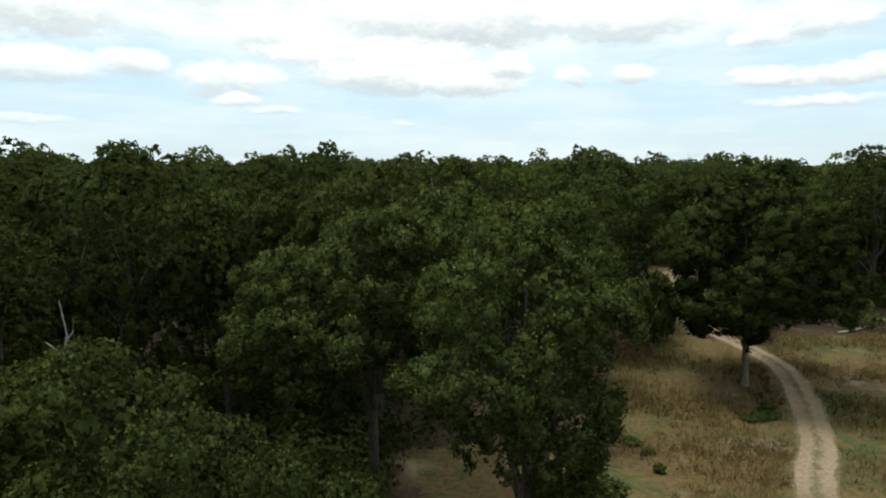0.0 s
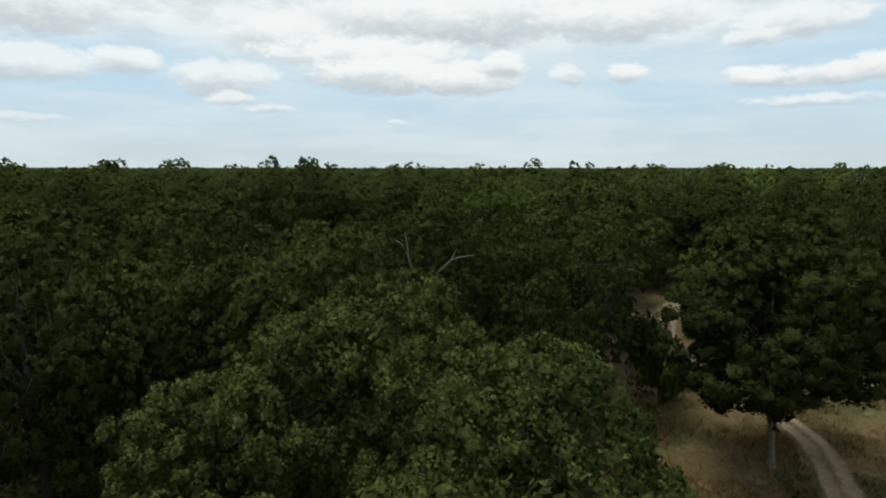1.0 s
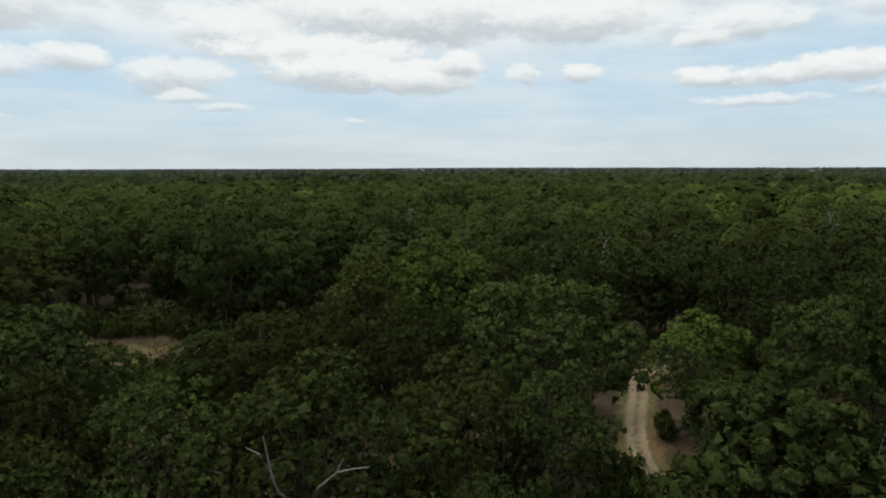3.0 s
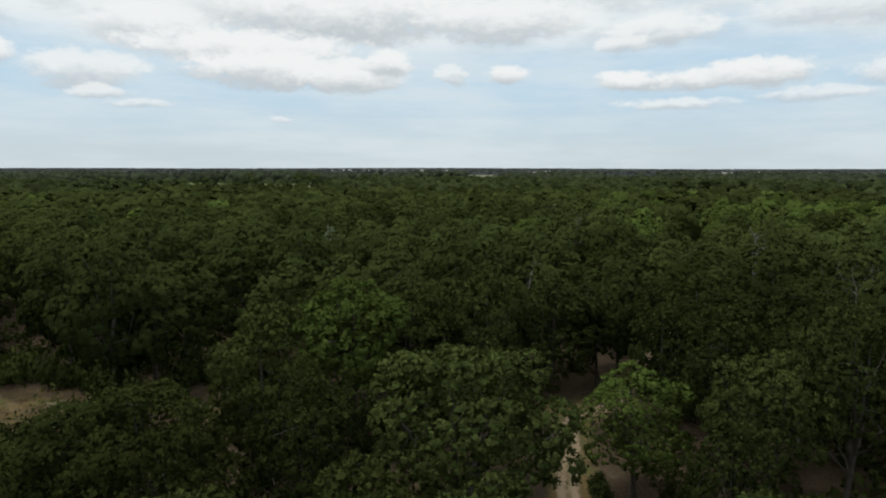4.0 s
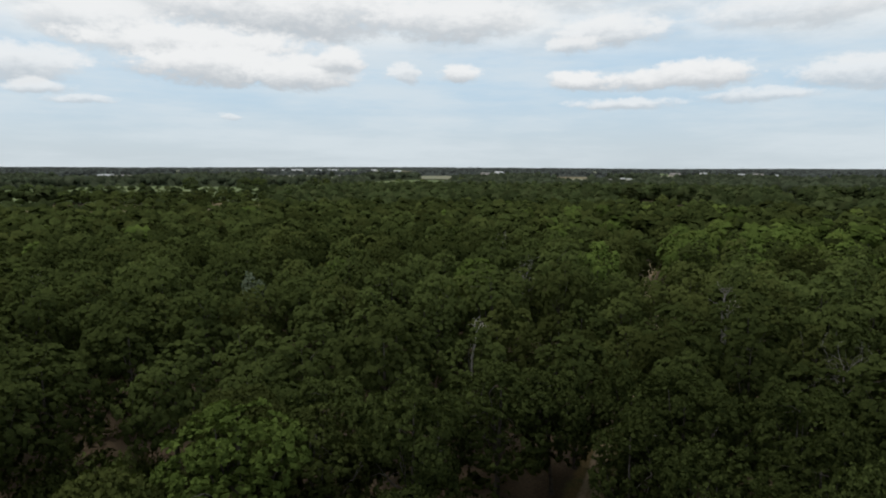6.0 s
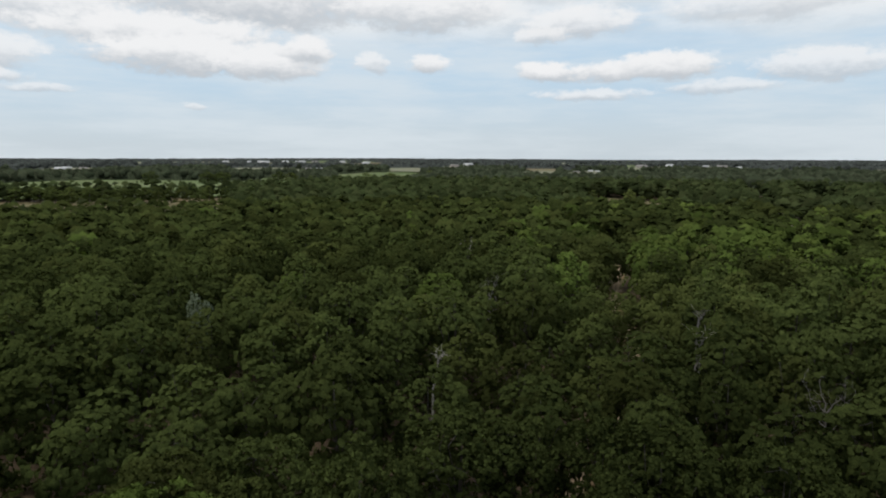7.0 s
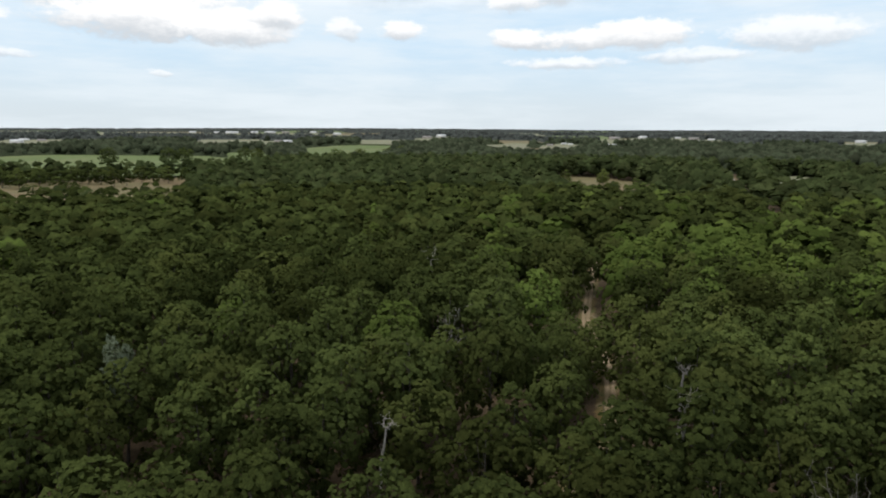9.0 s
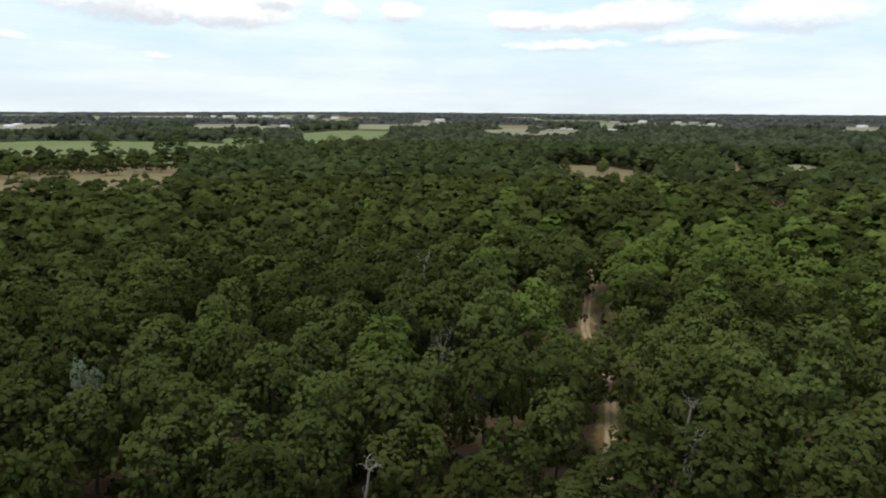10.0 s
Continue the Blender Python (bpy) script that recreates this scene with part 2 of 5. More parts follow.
M_GATE = plain_material("galvanised_tube", (0.36, 0.37, 0.38), 0.45, 0.12, 3.0, 0.4)
M_WHITE = plain_material("white_siding", (0.50, 0.49, 0.47), 0.7, 0.06)
M_CREAM = plain_material("cream_siding", (0.30, 0.27, 0.23), 0.8, 0.08)
M_BRICKWALL = plain_material("red_brown_brick_wall", (0.26, 0.15, 0.11), 0.85, 0.15)
M_METALROOF = plain_material("pale_metal_roof", (0.42, 0.43, 0.44), 0.5, 0.06, 1.0, 0.2)
M_SHINGLE = plain_material("grey_shingle_roof", (0.20, 0.19, 0.18), 0.9, 0.2)
M_GLASS = plain_material("dark_window_glass", (0.05, 0.06, 0.07), 0.1, 0.1)


# ---- mesh building ----
def mesh_of(name, verts, faces, mat, smooth=False, tint=None, attr="tint", normals=None):
    """A mesh from an n x 3 array and faces of one size."""
    me = bpy.data.meshes.new(name)
    verts, faces = np.asarray(verts, np.float32), np.asarray(faces, np.int32)
    k = faces.shape[1]
    me.vertices.add(len(verts))
    me.vertices.foreach_set("co", verts.ravel())
    me.loops.add(faces.size)
    me.loops.foreach_set("vertex_index", faces.ravel())
    me.polygons.add(len(faces))
    me.polygons.foreach_set("loop_start", np.arange(0, faces.size, k, dtype=np.int32))
    if smooth or normals is not None:
        me.polygons.foreach_set("use_smooth", np.ones(len(faces), bool))
    if tint is not None:
        me.attributes.new(attr, "FLOAT", "POINT").data.foreach_set("value", np.asarray(tint, np.float32))
    me.update(calc_edges=True)
    me.validate()
    if normals is not None:
        me.attributes.new("custom_normal", "FLOAT_VECTOR", "POINT").data.foreach_set("vector", np.asarray(normals, np.float32).ravel())
    me.materials.append(mat)
    return me


def unit(a):
    return a / np.maximum(np.linalg.norm(a, axis=-1, keepdims=True), 1e-6)


def leaf_tris(rng, pos, nor, size):
    """A three-cornered spray at each place: an array of n x 3 x 3 corners."""
    side = unit(np.cross(nor, rng.normal(size=nor.shape)))
    up = np.cross(nor, side)
    s = size * rng.uniform(0.65, 1.3, (len(pos), 1))
    return np.stack([pos - side * s * 0.5 - up * s * 0.28, pos + side * s * 0.5 - up * s * 0.28, pos + up * s * 0.55], 1)


CROWN_R, CROWN_TOP = 4.6, 12.8


def dome_lobes(rng, count, base, ragged, waist):
    """Centres and radii of the large lobes of one crown, spread evenly over a dome."""
    mid = base + (CROWN_TOP - base) * waist
    d = [np.array((0.15, 0.1, 0.98))]
    for _ in range(count - 1):
        tries = unit(rng.normal(size=(24, 3)))
        tries = tries[tries[:, 2] > -0.55]
        d.append(max(tries, key=lambda t: min(1 - float(np.dot(t, q)) for q in d)))
    d = np.array(d)
    r = CROWN_R * rng.uniform(0.36, 0.54, count)
    reach = (1 + ragged * rng.normal(size=count))[:, None]
    side = (CROWN_R * 0.96 - r * 0.85)[:, None] * d[:, :2] * reach
    z = mid + np.sign(d[:, 2]) * np.abs(d[:, 2]) ** 0.95 * np.where(d[:, 2] > 0, CROWN_TOP - mid - r * 0.8, mid - base - r * 0.5)
    return [(side[i, 0], side[i, 1], z[i], r[i]) for i in range(count)]


def boughs(rng, lobes, each):
    """Smaller knots of foliage on every lobe, with gaps between them."""
    c, r = lobes[:, :3], lobes[:, 3]
    heart = np.average(c, axis=0, weights=r ** 3) - (0, 0, 0.8)
    out = [np.concatenate([c, r[:, None] * 0.8], 1)]
    for _ in range(each):
        d = unit(rng.normal(size=c.shape) + 0.6 * unit(c - heart) + (0, 0, 0.25))
        k = r * rng.uniform(0.3, 0.5, len(r))
        out.append(np.concatenate([c + d * (r * rng.uniform(0.7, 0.95, len(r)))[:, None] * (1, 1, 0.9), k[:, None]], 1))
    return np.concatenate(out)


def crown_clumps(rng, count, base, ragged, waist, lobes, lobe_count, flat, tight, each):
    """Places, radii and outward ways of the leaf clumps that cover the lobes."""
    given = lobes is not None
    lobes = np.array(dome_lobes(rng, lobe_count, base, ragged, waist) if lobes is None else lobes)
    heart = np.average(lobes[:, :3], axis=0, weights=lobes[:, 3] ** 3) - (0, 0, 0.8)
    knots = boughs(rng, lobes, each)
    c, r = knots[:, :3], knots[:, 3]
    share = r ** 2 * np.where(np.arange(len(r)) < len(lobes), 0.35, 1.0)
    pick = rng.choice(len(c), count * 3, p=share / share.sum())
    crown_way = unit(c[pick] - heart + rng.normal(size=(len(pick), 3)) * 0.2)
    d = unit(rng.normal(size=(len(pick), 3)) + 0.55 * crown_way + (0, 0, 0.3))
    at = c[pick] + d * (r[pick] * rng.uniform(0.76 + 0.18 * flat, 1.06, len(pick)))[:, None] * (1, 1, 0.86)
    deep = np.min(np.linalg.norm(at[:, None] - c[None], axis=2) / r[None], axis=1)
    order = np.argsort(-(deep + rng.uniform(0, 0.3, len(deep))))[:count]
    out = unit(0.5 * d + 0.75 * crown_way + (0, 0, 0.15))
    small = rng.uniform(0.6, 1.2, count) * np.clip(4.6 * math.sqrt(tight / count), 0.25, 3.4)
    at, out = at[order], out[order]
    reach = max(lobes[:, 2] + lobes[:, 3]) if given else CROWN_TOP
    low = at[:, 2].min()
    at[:, 2] = low + (at[:, 2] - low) * (reach - low) / (np.quantile(at[:, 2] + small * 0.5, 0.985) - low)
    return at, small, out, heart[2], lobes


def tufts(rng, at, r, out, sides, rows, rough=0.33):
    """Small uneven domes of foliage: corners, triangles and the way each corner faces."""
    n = len(at)
    axis = unit(out + (0, 0, 0.45))
    u = unit(np.cross(axis, rng.normal(size=(n, 3))))
    v = np.cross(axis, u)
    polar = [0.0] + [(58, 112)[k] if rows == 2 else 82 for k in range(rows)]
    ways = [axis[:, None]]
    for k, p in enumerate(polar[1:]):
        a = np.arange(sides) / sides * 2 * math.pi + k * math.pi / sides + rng.uniform(-0.3, 0.3, (n, sides))
        p = np.radians(p) + rng.uniform(-0.2, 0.2, (n, sides))
        ways.append(axis[:, None] * np.cos(p)[..., None] + (u[:, None] * np.cos(a)[..., None] + v[:, None] * np.sin(a)[..., None]) * np.sin(p)[..., None])
    way = np.concatenate(ways, 1)
    k = way.shape[1]
    pos = (at - axis * r[:, None] * 0.45)[:, None] + way * (r[:, None] * rng.uniform(0.95 - rough, 0.95 + rough, (n, k)))[..., None]
    one = [(0, 1 + j, 1 + (j + 1) % sides) for j in range(sides)]
    if rows == 2:
        for j in range(sides):
            a, b, c, d = 1 + j, 1 + (j + 1) % sides, 1 + sides + j, 1 + sides + (j - 1) % sides
            one += [(a, c, b), (a, d, c)]
    faces = np.array(one)[None] + (np.arange(n) * k)[:, None, None]
    return pos.reshape(-1, 3), faces.reshape(-1, 3), way.reshape(-1, 3), np.repeat(np.arange(n), k)


def crown_form(rng, clumps, n, size, sides, rows, inner, dome, crisp, under, rough, spray):
    """The foliage of one crown: a dome for each clump, loose leaves that break its outline, larger sprays within."""
    at, r, out, mid, lobes = clumps
    pos, faces, way, which = tufts(rng, at, r * under, out, sides, rows, rough)
    facing = unit(crisp * way + dome * out[which] + (0, 0, 0.1) + 0.28 * rng.normal(size=way.shape))
    pick = rng.choice(len(at), n, p=r ** 2 / (r ** 2).sum())
    axis = unit(out + (0, 0, 0.45))
    d = unit(unit(rng.normal(size=(n, 3))) + 0.75 * axis[pick])
    spot = at[pick] - axis[pick] * (r[pick] * 0.45)[:, None] + d * (r[pick] * rng.uniform(0.7, 1.3, n))[:, None]
    outer = leaf_tris(rng, spot, unit(0.7 * d + 0.6 * rng.normal(size=(n, 3))), size)
    soft = unit(crisp * d + dome * out[pick] + (0, 0, 0.1) + 0.42 * rng.normal(size=(n, 3)))
    # larger sprays just under the outer leaves, so that no light shows through
    of = rng.choice(len(lobes), inner, p=lobes[:, 3] ** 2 / (lobes[:, 3] ** 2).sum())
    heart = np.average(lobes[:, :3], axis=0, weights=lobes[:, 3] ** 3)
    lobe_way = unit(lobes[of, :3] - heart + (0, 0, 0.3))
    core = unit(rng.normal(size=(inner, 3)) + 0.5 * lobe_way)
    where = lobes[of, :3] + core * (lobes[of, 3] * rng.uniform(0.42, 0.8, inner))[:, None] * (1, 1, 0.9)
    sprays = leaf_tris(rng, where, unit(core + 0.25 * rng.normal(size=(inner, 3))), spray)
    loose = np.concatenate([outer, sprays]).reshape(-1, 3)
    loose_faces = np.arange(len(loose)).reshape(-1, 3) + len(pos)
    loose_ways = np.repeat(np.concatenate([soft, unit(0.6 * core + 0.6 * lobe_way)]), 3, 0)
    return np.concatenate([pos, loose]), np.concatenate([faces, loose_faces]), np.concatenate([facing, loose_ways])


def tube(points, radii, sides):
    """Corners and quads of a tapered tube along points."""
    points, radii = np.asarray(points, float), np.asarray(radii, float)
    along = unit(np.gradient(points, axis=0))
    ref = np.where(np.abs(along[:, 2:3]) > 0.9, (1.0, 0, 0), (0, 0, 1.0))
    u = unit(np.cross(along, ref))
    v = np.cross(along, u)
    a = np.linspace(0, 2 * math.pi, sides, endpoint=False)
    ring = u[:, None] * np.cos(a)[None, :, None] + v[:, None] * np.sin(a)[None, :, None]
    verts = (points[:, None] + ring * radii[:, None, None]).reshape(-1, 3)
    faces = []
    for i in range(len(points) - 1):
        for j in range(sides):
            k = (j + 1) % sides
            faces.append((i * sides + j, i * sides + k, (i + 1) * sides + k, (i + 1) * sides + j))
    return verts, faces


def joined(tubes):
    vs, fs, n = [], [], 0
    for v, f in tubes:
        vs.append(v)
        fs.append(np.asarray(f) + n)
        n += len(v)
    return np.concatenate(vs), np.concatenate(fs)


def limb(rng, a, b, sag, bits):
    t = np.linspace(0, 1, bits)[:, None]
    p = np.asarray(a) * (1 - t) + np.asarray(b) * t
    p[:, 2] += sag * np.sin(t[:, 0] * math.pi)
    p[1:-1] += rng.normal(size=(bits - 2, 3)) * 0.12
    return p


def trunk_tubes(rng, clumps, limbs, sides, bits, twigs, girth=1.0):
    """Trunk with a root flare, limbs that climb into the crown, twigs to the clumps."""
    at = clumps[0]
    fork = rng.uniform(3.2, 4.6)
    lean = rng.normal(size=2) * 0.25
    top = float((at[:, 2]).max()) - (2.2 if girth == 1.0 else 4.6)
    stem = np.array([(0, 0, -0.25), (0, 0, 0.25), (lean[0] * 0.3, lean[1] * 0.3, 1.4), (lean[0], lean[1], fork), (lean[0] * 2.2, lean[1] * 2.2, fork * 0.4 + top * 0.6), (lean[0] * 2.4, lean[1] * 2.4, top)])
    out = [tube(stem, np.array([0.38, 0.26, 0.21, 0.18, 0.10, 0.03]) * girth, sides + 2)]
    high = at[at[:, 2] > np.quantile(at[:, 2], 0.4)]
    ends = high[rng.choice(len(high), limbs, replace=False)]
    for e in ends:
        s = rng.uniform(0.55, 1.0)
        a = np.array([lean[0] * s, lean[1] * s, max(fork * s + rng.uniform(0, 2.2), 2.6)])
        e = a + (e - a) * (0.8 if girth == 1.0 else 0.5)
        p = limb(rng, a, e, -0.5 if e[2] > a[2] else 0.3, bits)
        out.append(tube(p, np.linspace(0.10, 0.025, bits) * girth, sides))
        for _ in range(twigs):
            q = p[rng.integers(bits // 2, bits)]
            near = at[np.argmin(np.linalg.norm(at - q - rng.normal(size=3) * 1.3, axis=1))]
            out.append(tube(limb(rng, q, near, 0.1, 3), (0.045, 0.03, 0.012), 4))
    return joined(out)


class Kind:
    """One shape of tree: its crown and trunk meshes."""

    def __init__(self, seed, clumps, leaves, size, base, limbs, sides, bits, twigs, ragged=0.1, dome=0.6, waist=0.42, lobes=None, lobe_count=13, turn=None, flat=0.25, crisp=0.8, girth=1.0, ring=5, rows=2, inner=200, grain=0.0, under=0.8, rough=0.33, spray=0.9, tight=3.4, each=7):
        rng = np.random.default_rng(seed)
        c = crown_clumps(rng, clumps, base, ragged, waist, lobes, lobe_count, flat, tight, each)
        self.turn, self.grain = turn, grain
        self.verts, self.faces, self.normals = crown_form(rng, c, leaves, size, ring, rows, inner, dome, crisp, under, rough, spray)
        self.trunk = trunk_tubes(rng, c, limbs, sides, bits, twigs, girth) if limbs else None
        self.made = {}

    def crown_mesh(self, mat):
        if mat.name not in self.made:
            self.made[mat.name] = mesh_of("crown", self.verts, self.faces, mat, normals=self.normals)
        return self.made[mat.name]

    def trunk_mesh(self, mat):
        if mat.name not in self.made:
            self.made[mat.name] = mesh_of("trunk", *self.trunk, mat, smooth=True)
        return self.made[mat.name]


OAK_BROAD = [(-0.6, 0.6, 11.2, 1.5), (0.9, 0.5, 11.1, 1.4), (-1.3, 2.4, 11.3, 1.4), (0.2, -1.4, 10.6, 1.3), (0.2, 2.2, 11.0, 1.4), (1.1, -1.3, 9.8, 1.2), (-1.7, -1.2, 10.0, 1.4), (-2.2, -2.0, 8.5, 1.2), (-0.4, -2.7, 8.4, 1.1), (1.9, -0.3, 9.6, 1.1),
             (1.9, 1.0, 10.0, 1.2), (-1.3, -1.5, 6.8, 1.1), (0.3, -1.9, 6.6, 1.1), (1.0, -0.8, 7.2, 1.1), (0.9, -0.6, 6.1, 0.9), (0.4, -0.4, 5.2, 0.9), (1.2, -0.3, 5.0, 0.8), (0.8, -0.2, 4.2, 0.8), (1.0, 1.6, 8.0, 1.2), (0, 2.2, 8.6, 1.5), (-2.2, 1.4, 9.0, 1.4)]
OAK_TALL = [(0.8, -2.4, 11.2, 1.4), (2.4, -2.2, 11.3, 1.4), (-0.6, -1.4, 10.2, 1.6), (1.6, -0.4, 11.0, 1.6), (3.6, -1.4, 11.2, 1.5), (-1.4, 0.4, 9.8, 1.6), (0.2, 0.8, 10.4, 1.7), (2.4, 1.2, 9.8, 1.6), (1.0, -2.6, 8.8, 1.5),
            (2.8, -2.4, 8.8, 1.4), (-2.2, -0.6, 8.0, 1.4), (0.4, -1.8, 7.2, 1.2), (2.2, -1.0, 7.0, 1.3), (3.6, 0.4, 8.6, 1.4)]
OAK_SIDE = [(-0.6, 0.2, 9.8, 1.5), (-1.5, -0.8, 9.1, 1.4), (0.8, -0.6, 9.4, 1.4), (-0.6, -1.9, 8.6, 1.3), (1.0, -1.8, 8.2, 1.2), (-2.2, 0.6, 8.3, 1.3), (-1.9, -1.3, 7.6, 1.1), (-0.3, -2.0, 7.1, 1.0), (1.6, 0.6, 8.4, 1.3),
            (-2.4, -0.2, 6.9, 1.0), (0.6, -1.0, 6.8, 1.0), (0.0, 1.4, 8.4, 1.4), (-1.4, 1.6, 7.8, 1.3)]
OAK_TALL += [(x - 1.3, y - 3.7, z, r) for x, y, z, r in OAK_SIDE]
OAK_SMALL = [(-0.2, -0.9, 9.7, 0.9), (-1.7, -0.6, 9.1, 1.0), (1.1, -1.4, 9.0, 0.85), (2.1, -1.4, 8.4, 0.8), (3.0, -1.5, 8.1, 0.8), (0.4, -2.2, 8.1, 1.0), (1.5, -2.0, 7.2, 0.9), (-1.0, -2.0, 7.9, 1.2),
             (0.2, 0.8, 7.2, 1.2), (1.8, 0.4, 6.3, 1.2), (-1.8, 0.9, 7.8, 1.4), (-2.6, -0.8, 7.6, 1.4), (1.2, -1.0, 6.4, 1.2), (-0.6, -1.0, 6.4, 1.3)]
SKIRT = [(-0.9, -0.4, 3.6, 0.75), (0.9, -0.3, 3.5, 0.7), (0.1, 0.5, 3.7, 0.7), (0.1, -0.4, 2.9, 0.45), (-0.5, -0.2, 2.4, 0.3), (0.6, 0, 2.5, 0.3)]
LONE = dome_lobes(np.random.default_rng(6), 14, 3.2, 0.06, 0.42) + SKIRT
FIRST = [Kind(10, 1500, 64000, 0.11, 5.2, 9, 7, 6, 4, lobes=OAK_TALL, turn=0, flat=0.05, crisp=1.05, dome=0.8, grain=0.35, under=0.65, ring=4, inner=4400, spray=0.22),
         Kind(11, 900, 52000, 0.095, 1.9, 10, 7, 6, 4, lobes=OAK_BROAD, turn=0, flat=0.05, crisp=1.05, dome=0.8, grain=0.35, under=0.6, ring=4, inner=2600, spray=0.2),
         Kind(12, 900, 60000, 0.07, 2.6, 9, 7, 6, 4, lobes=OAK_SMALL, turn=0, flat=0.05, crisp=1.05, dome=0.8, grain=0.35, under=0.45, ring=4, inner=3600, spray=0.15),
         Kind(13, 780, 30000, 0.14, 3.8, 10, 7, 6, 4, lobes=LONE, crisp=0.9, girth=0.72, grain=0.3, under=0.9, ring=4, inner=1600, spray=0.5, tight=5.0)]
CLOSE = [Kind(14 + i, 1000, 11000, 0.17, (4.4, 3.6, 6.0)[i], 9, 6, 6, 3, flat=0.12, crisp=0.9, dome=1.2, grain=0.3, under=0.8, rough=0.42, ring=5, rows=1, inner=1100, spray=0.3) for i in range(3)]
NEAR = [Kind(20 + i, 950, 8200, 0.22, (4.0, 3.2, 2.6, 3.0, 2.2)[i], 8, 5, 5, 2, flat=0.3, crisp=0.7, dome=1.25, grain=0.2, under=0.92, rough=0.4, ring=5, rows=1, inner=800, spray=0.38) for i in range(5)]
MIDDLE = [Kind(30 + i, 760, 560, 0.24, (2.6, 2.2, 3.2, 2.4, 3.4, 2.8)[i], 5, 4, 4, 1, 0.08, 1.2, 0.40, lobe_count=13, flat=0.4, ring=5, rows=1, inner=330, spray=0.5, tight=3.8, under=1.08, rough=0.4, crisp=0.6, each=6) for i in range(6)]
FAR = [Kind(50 + i, 310, 50, 0.3, 1.2, 2, 3, 3, 0, 0.08, 1.2, 0.40, lobe_count=10, flat=0.4, ring=5, rows=1, inner=90, spray=0.6, tight=3.8, under=1.05, rough=0.36, each=6, crisp=0.6) for i in range(5)]
FARTHER = [Kind(60 + i, 46, 0, 0.8, 0.8, 0, 0, 0, 0, 0.08, 0.8, 0.42, lobe_count=8, flat=0.4, ring=5, rows=1, inner=10, tight=4.2, under=1.0, rough=0.25, each=4, crisp=0.7) for i in range(5)]
REMOTE = [Kind(70 + i, 12, 0, 2.0, 1.6, 0, 0, 0, 0, 0.08, 0.6, 0.45, lobe_count=6, flat=0.4, ring=5, rows=1, inner=0, tight=3.4, under=1.1, rough=0.3, each=2) for i in range(5)]


# ---- plan of the place ----
def lie(x, y):
    """Height of the ground: a soft unevenness that fades away from the clearing."""
    x, y = np.asarray(x, float), np.asarray(y, float)
    fade = np.clip(1.4 - np.hypot(x - 25, y - 70) / 220, 0, 1)
    dip = 0.95 * np.exp(-(np.hypot(x - 16, y - 30) / 30) ** 2)
    return fade * (0.12 * np.sin(x * 0.21 + 1) * np.cos(y * 0.17) + 0.07 * np.sin(x * 0.47 + y * 0.39)) - dip


TRACK = [(-2.1, -27.7), (5.3, -10.6), (9.6, 4.3), (12.8, 16.0), (16.0, 25.9), (19.2, 31.5), (21.7, 37.2), (23.5, 43.2), (23.3, 48.7), (21.8, 54.6), (21.4, 60.0), (23.1, 67.0), (26.0, 74.0),
         (29.0, 80.5), (35.5, 84.5), (43.5, 95.0), (52.0, 107.0), (61.0, 113.0), (68.2, 121.5), (77.5, 135.5), (83.5, 147.0), (89.8, 162.0), (97.8, 174.4), (107.8, 189.2), (126.0, 215.0)]
ROAD = [(480, 572), (455, 535), (414, 471), (375, 425), (337, 385), (306, 344), (276, 304), (247, 267), (222, 240)]
OPEN = [
    [(-13.8, -25.5), (-10.6, -4.3), (0.0, 6.4), (7.4, 12.8), (8.5, 25.5), (10.1, 42.6), (12.8, 46.8), (17.8, 51.3), (25.0, 52.1), (33.5, 51.3), (45.7, 53.0), (65.2, 50.5), (70.2, 5.3), (61.7, -25.5), (21.3, -36.2)],
    [(-46, 100), (-28, 99), (-22, 97.5), (-18.5, 94.5), (-16.8, 92), (-18, 87), (-24, 82), (-46, 84)],
    [(-6.8, 95.5), (-3.6, 96), (-2.6, 91), (-5.6, 84), (-9.4, 84), (-9.4, 89)],
    [(24.5, 80), (25.5, 87.5), (33, 87), (35, 82), (30, 77)],
    [(-1, 21), (-1.6, 29.8), (3.2, 30.8), (8.4, 28.5), (8.4, 19)],
]
FIELDS = {
    "tan": [[(-160, 410), (-70, 350), (6, 366), (14, 470), (6, 566), (-45, 574), (-110, 560), (-190, 565)],
            [(176, 322), (206, 308), (262, 352), (300, 405), (300, 489), (274, 503), (225, 430)],
                        [(360, 760), (440, 740), (560, 1010), (545, 1075), (440, 1060)],
            [(900, 1560), (1120, 1400), (1290, 1700), (1080, 1980)], [(1190, 1190), (1400, 1000), (1640, 1260), (1420, 1520)],
            [(1250, 700), (1420, 610), (1600, 760), (1420, 900)], [(560, 1250), (680, 1190), (800, 1560), (660, 1640)]],
    "meadow": [[(-225, 600), (-120, 580), (-20, 584), (40, 580), (40, 830), (10, 905), (-60, 935), (-180, 980), (-280, 860)],
               [(34, 588), (57, 592), (72, 655), (88, 1025), (40, 985)], [(103, 648), (140, 660), (178, 690), (245, 900), (351, 1285), (250, 1274), (164, 1132)],
               [(-420, 1150), (-300, 1120), (-250, 1560), (-410, 1600)], [(1900, 3300), (2500, 2900), (2900, 3500), (2250, 3950)]],
    "pale": [[(302, 314), (318, 299), (436, 404), (430, 430), (413, 433)],
             [(350, 800), (410, 830), (632, 1263), (495, 1180)]],
}

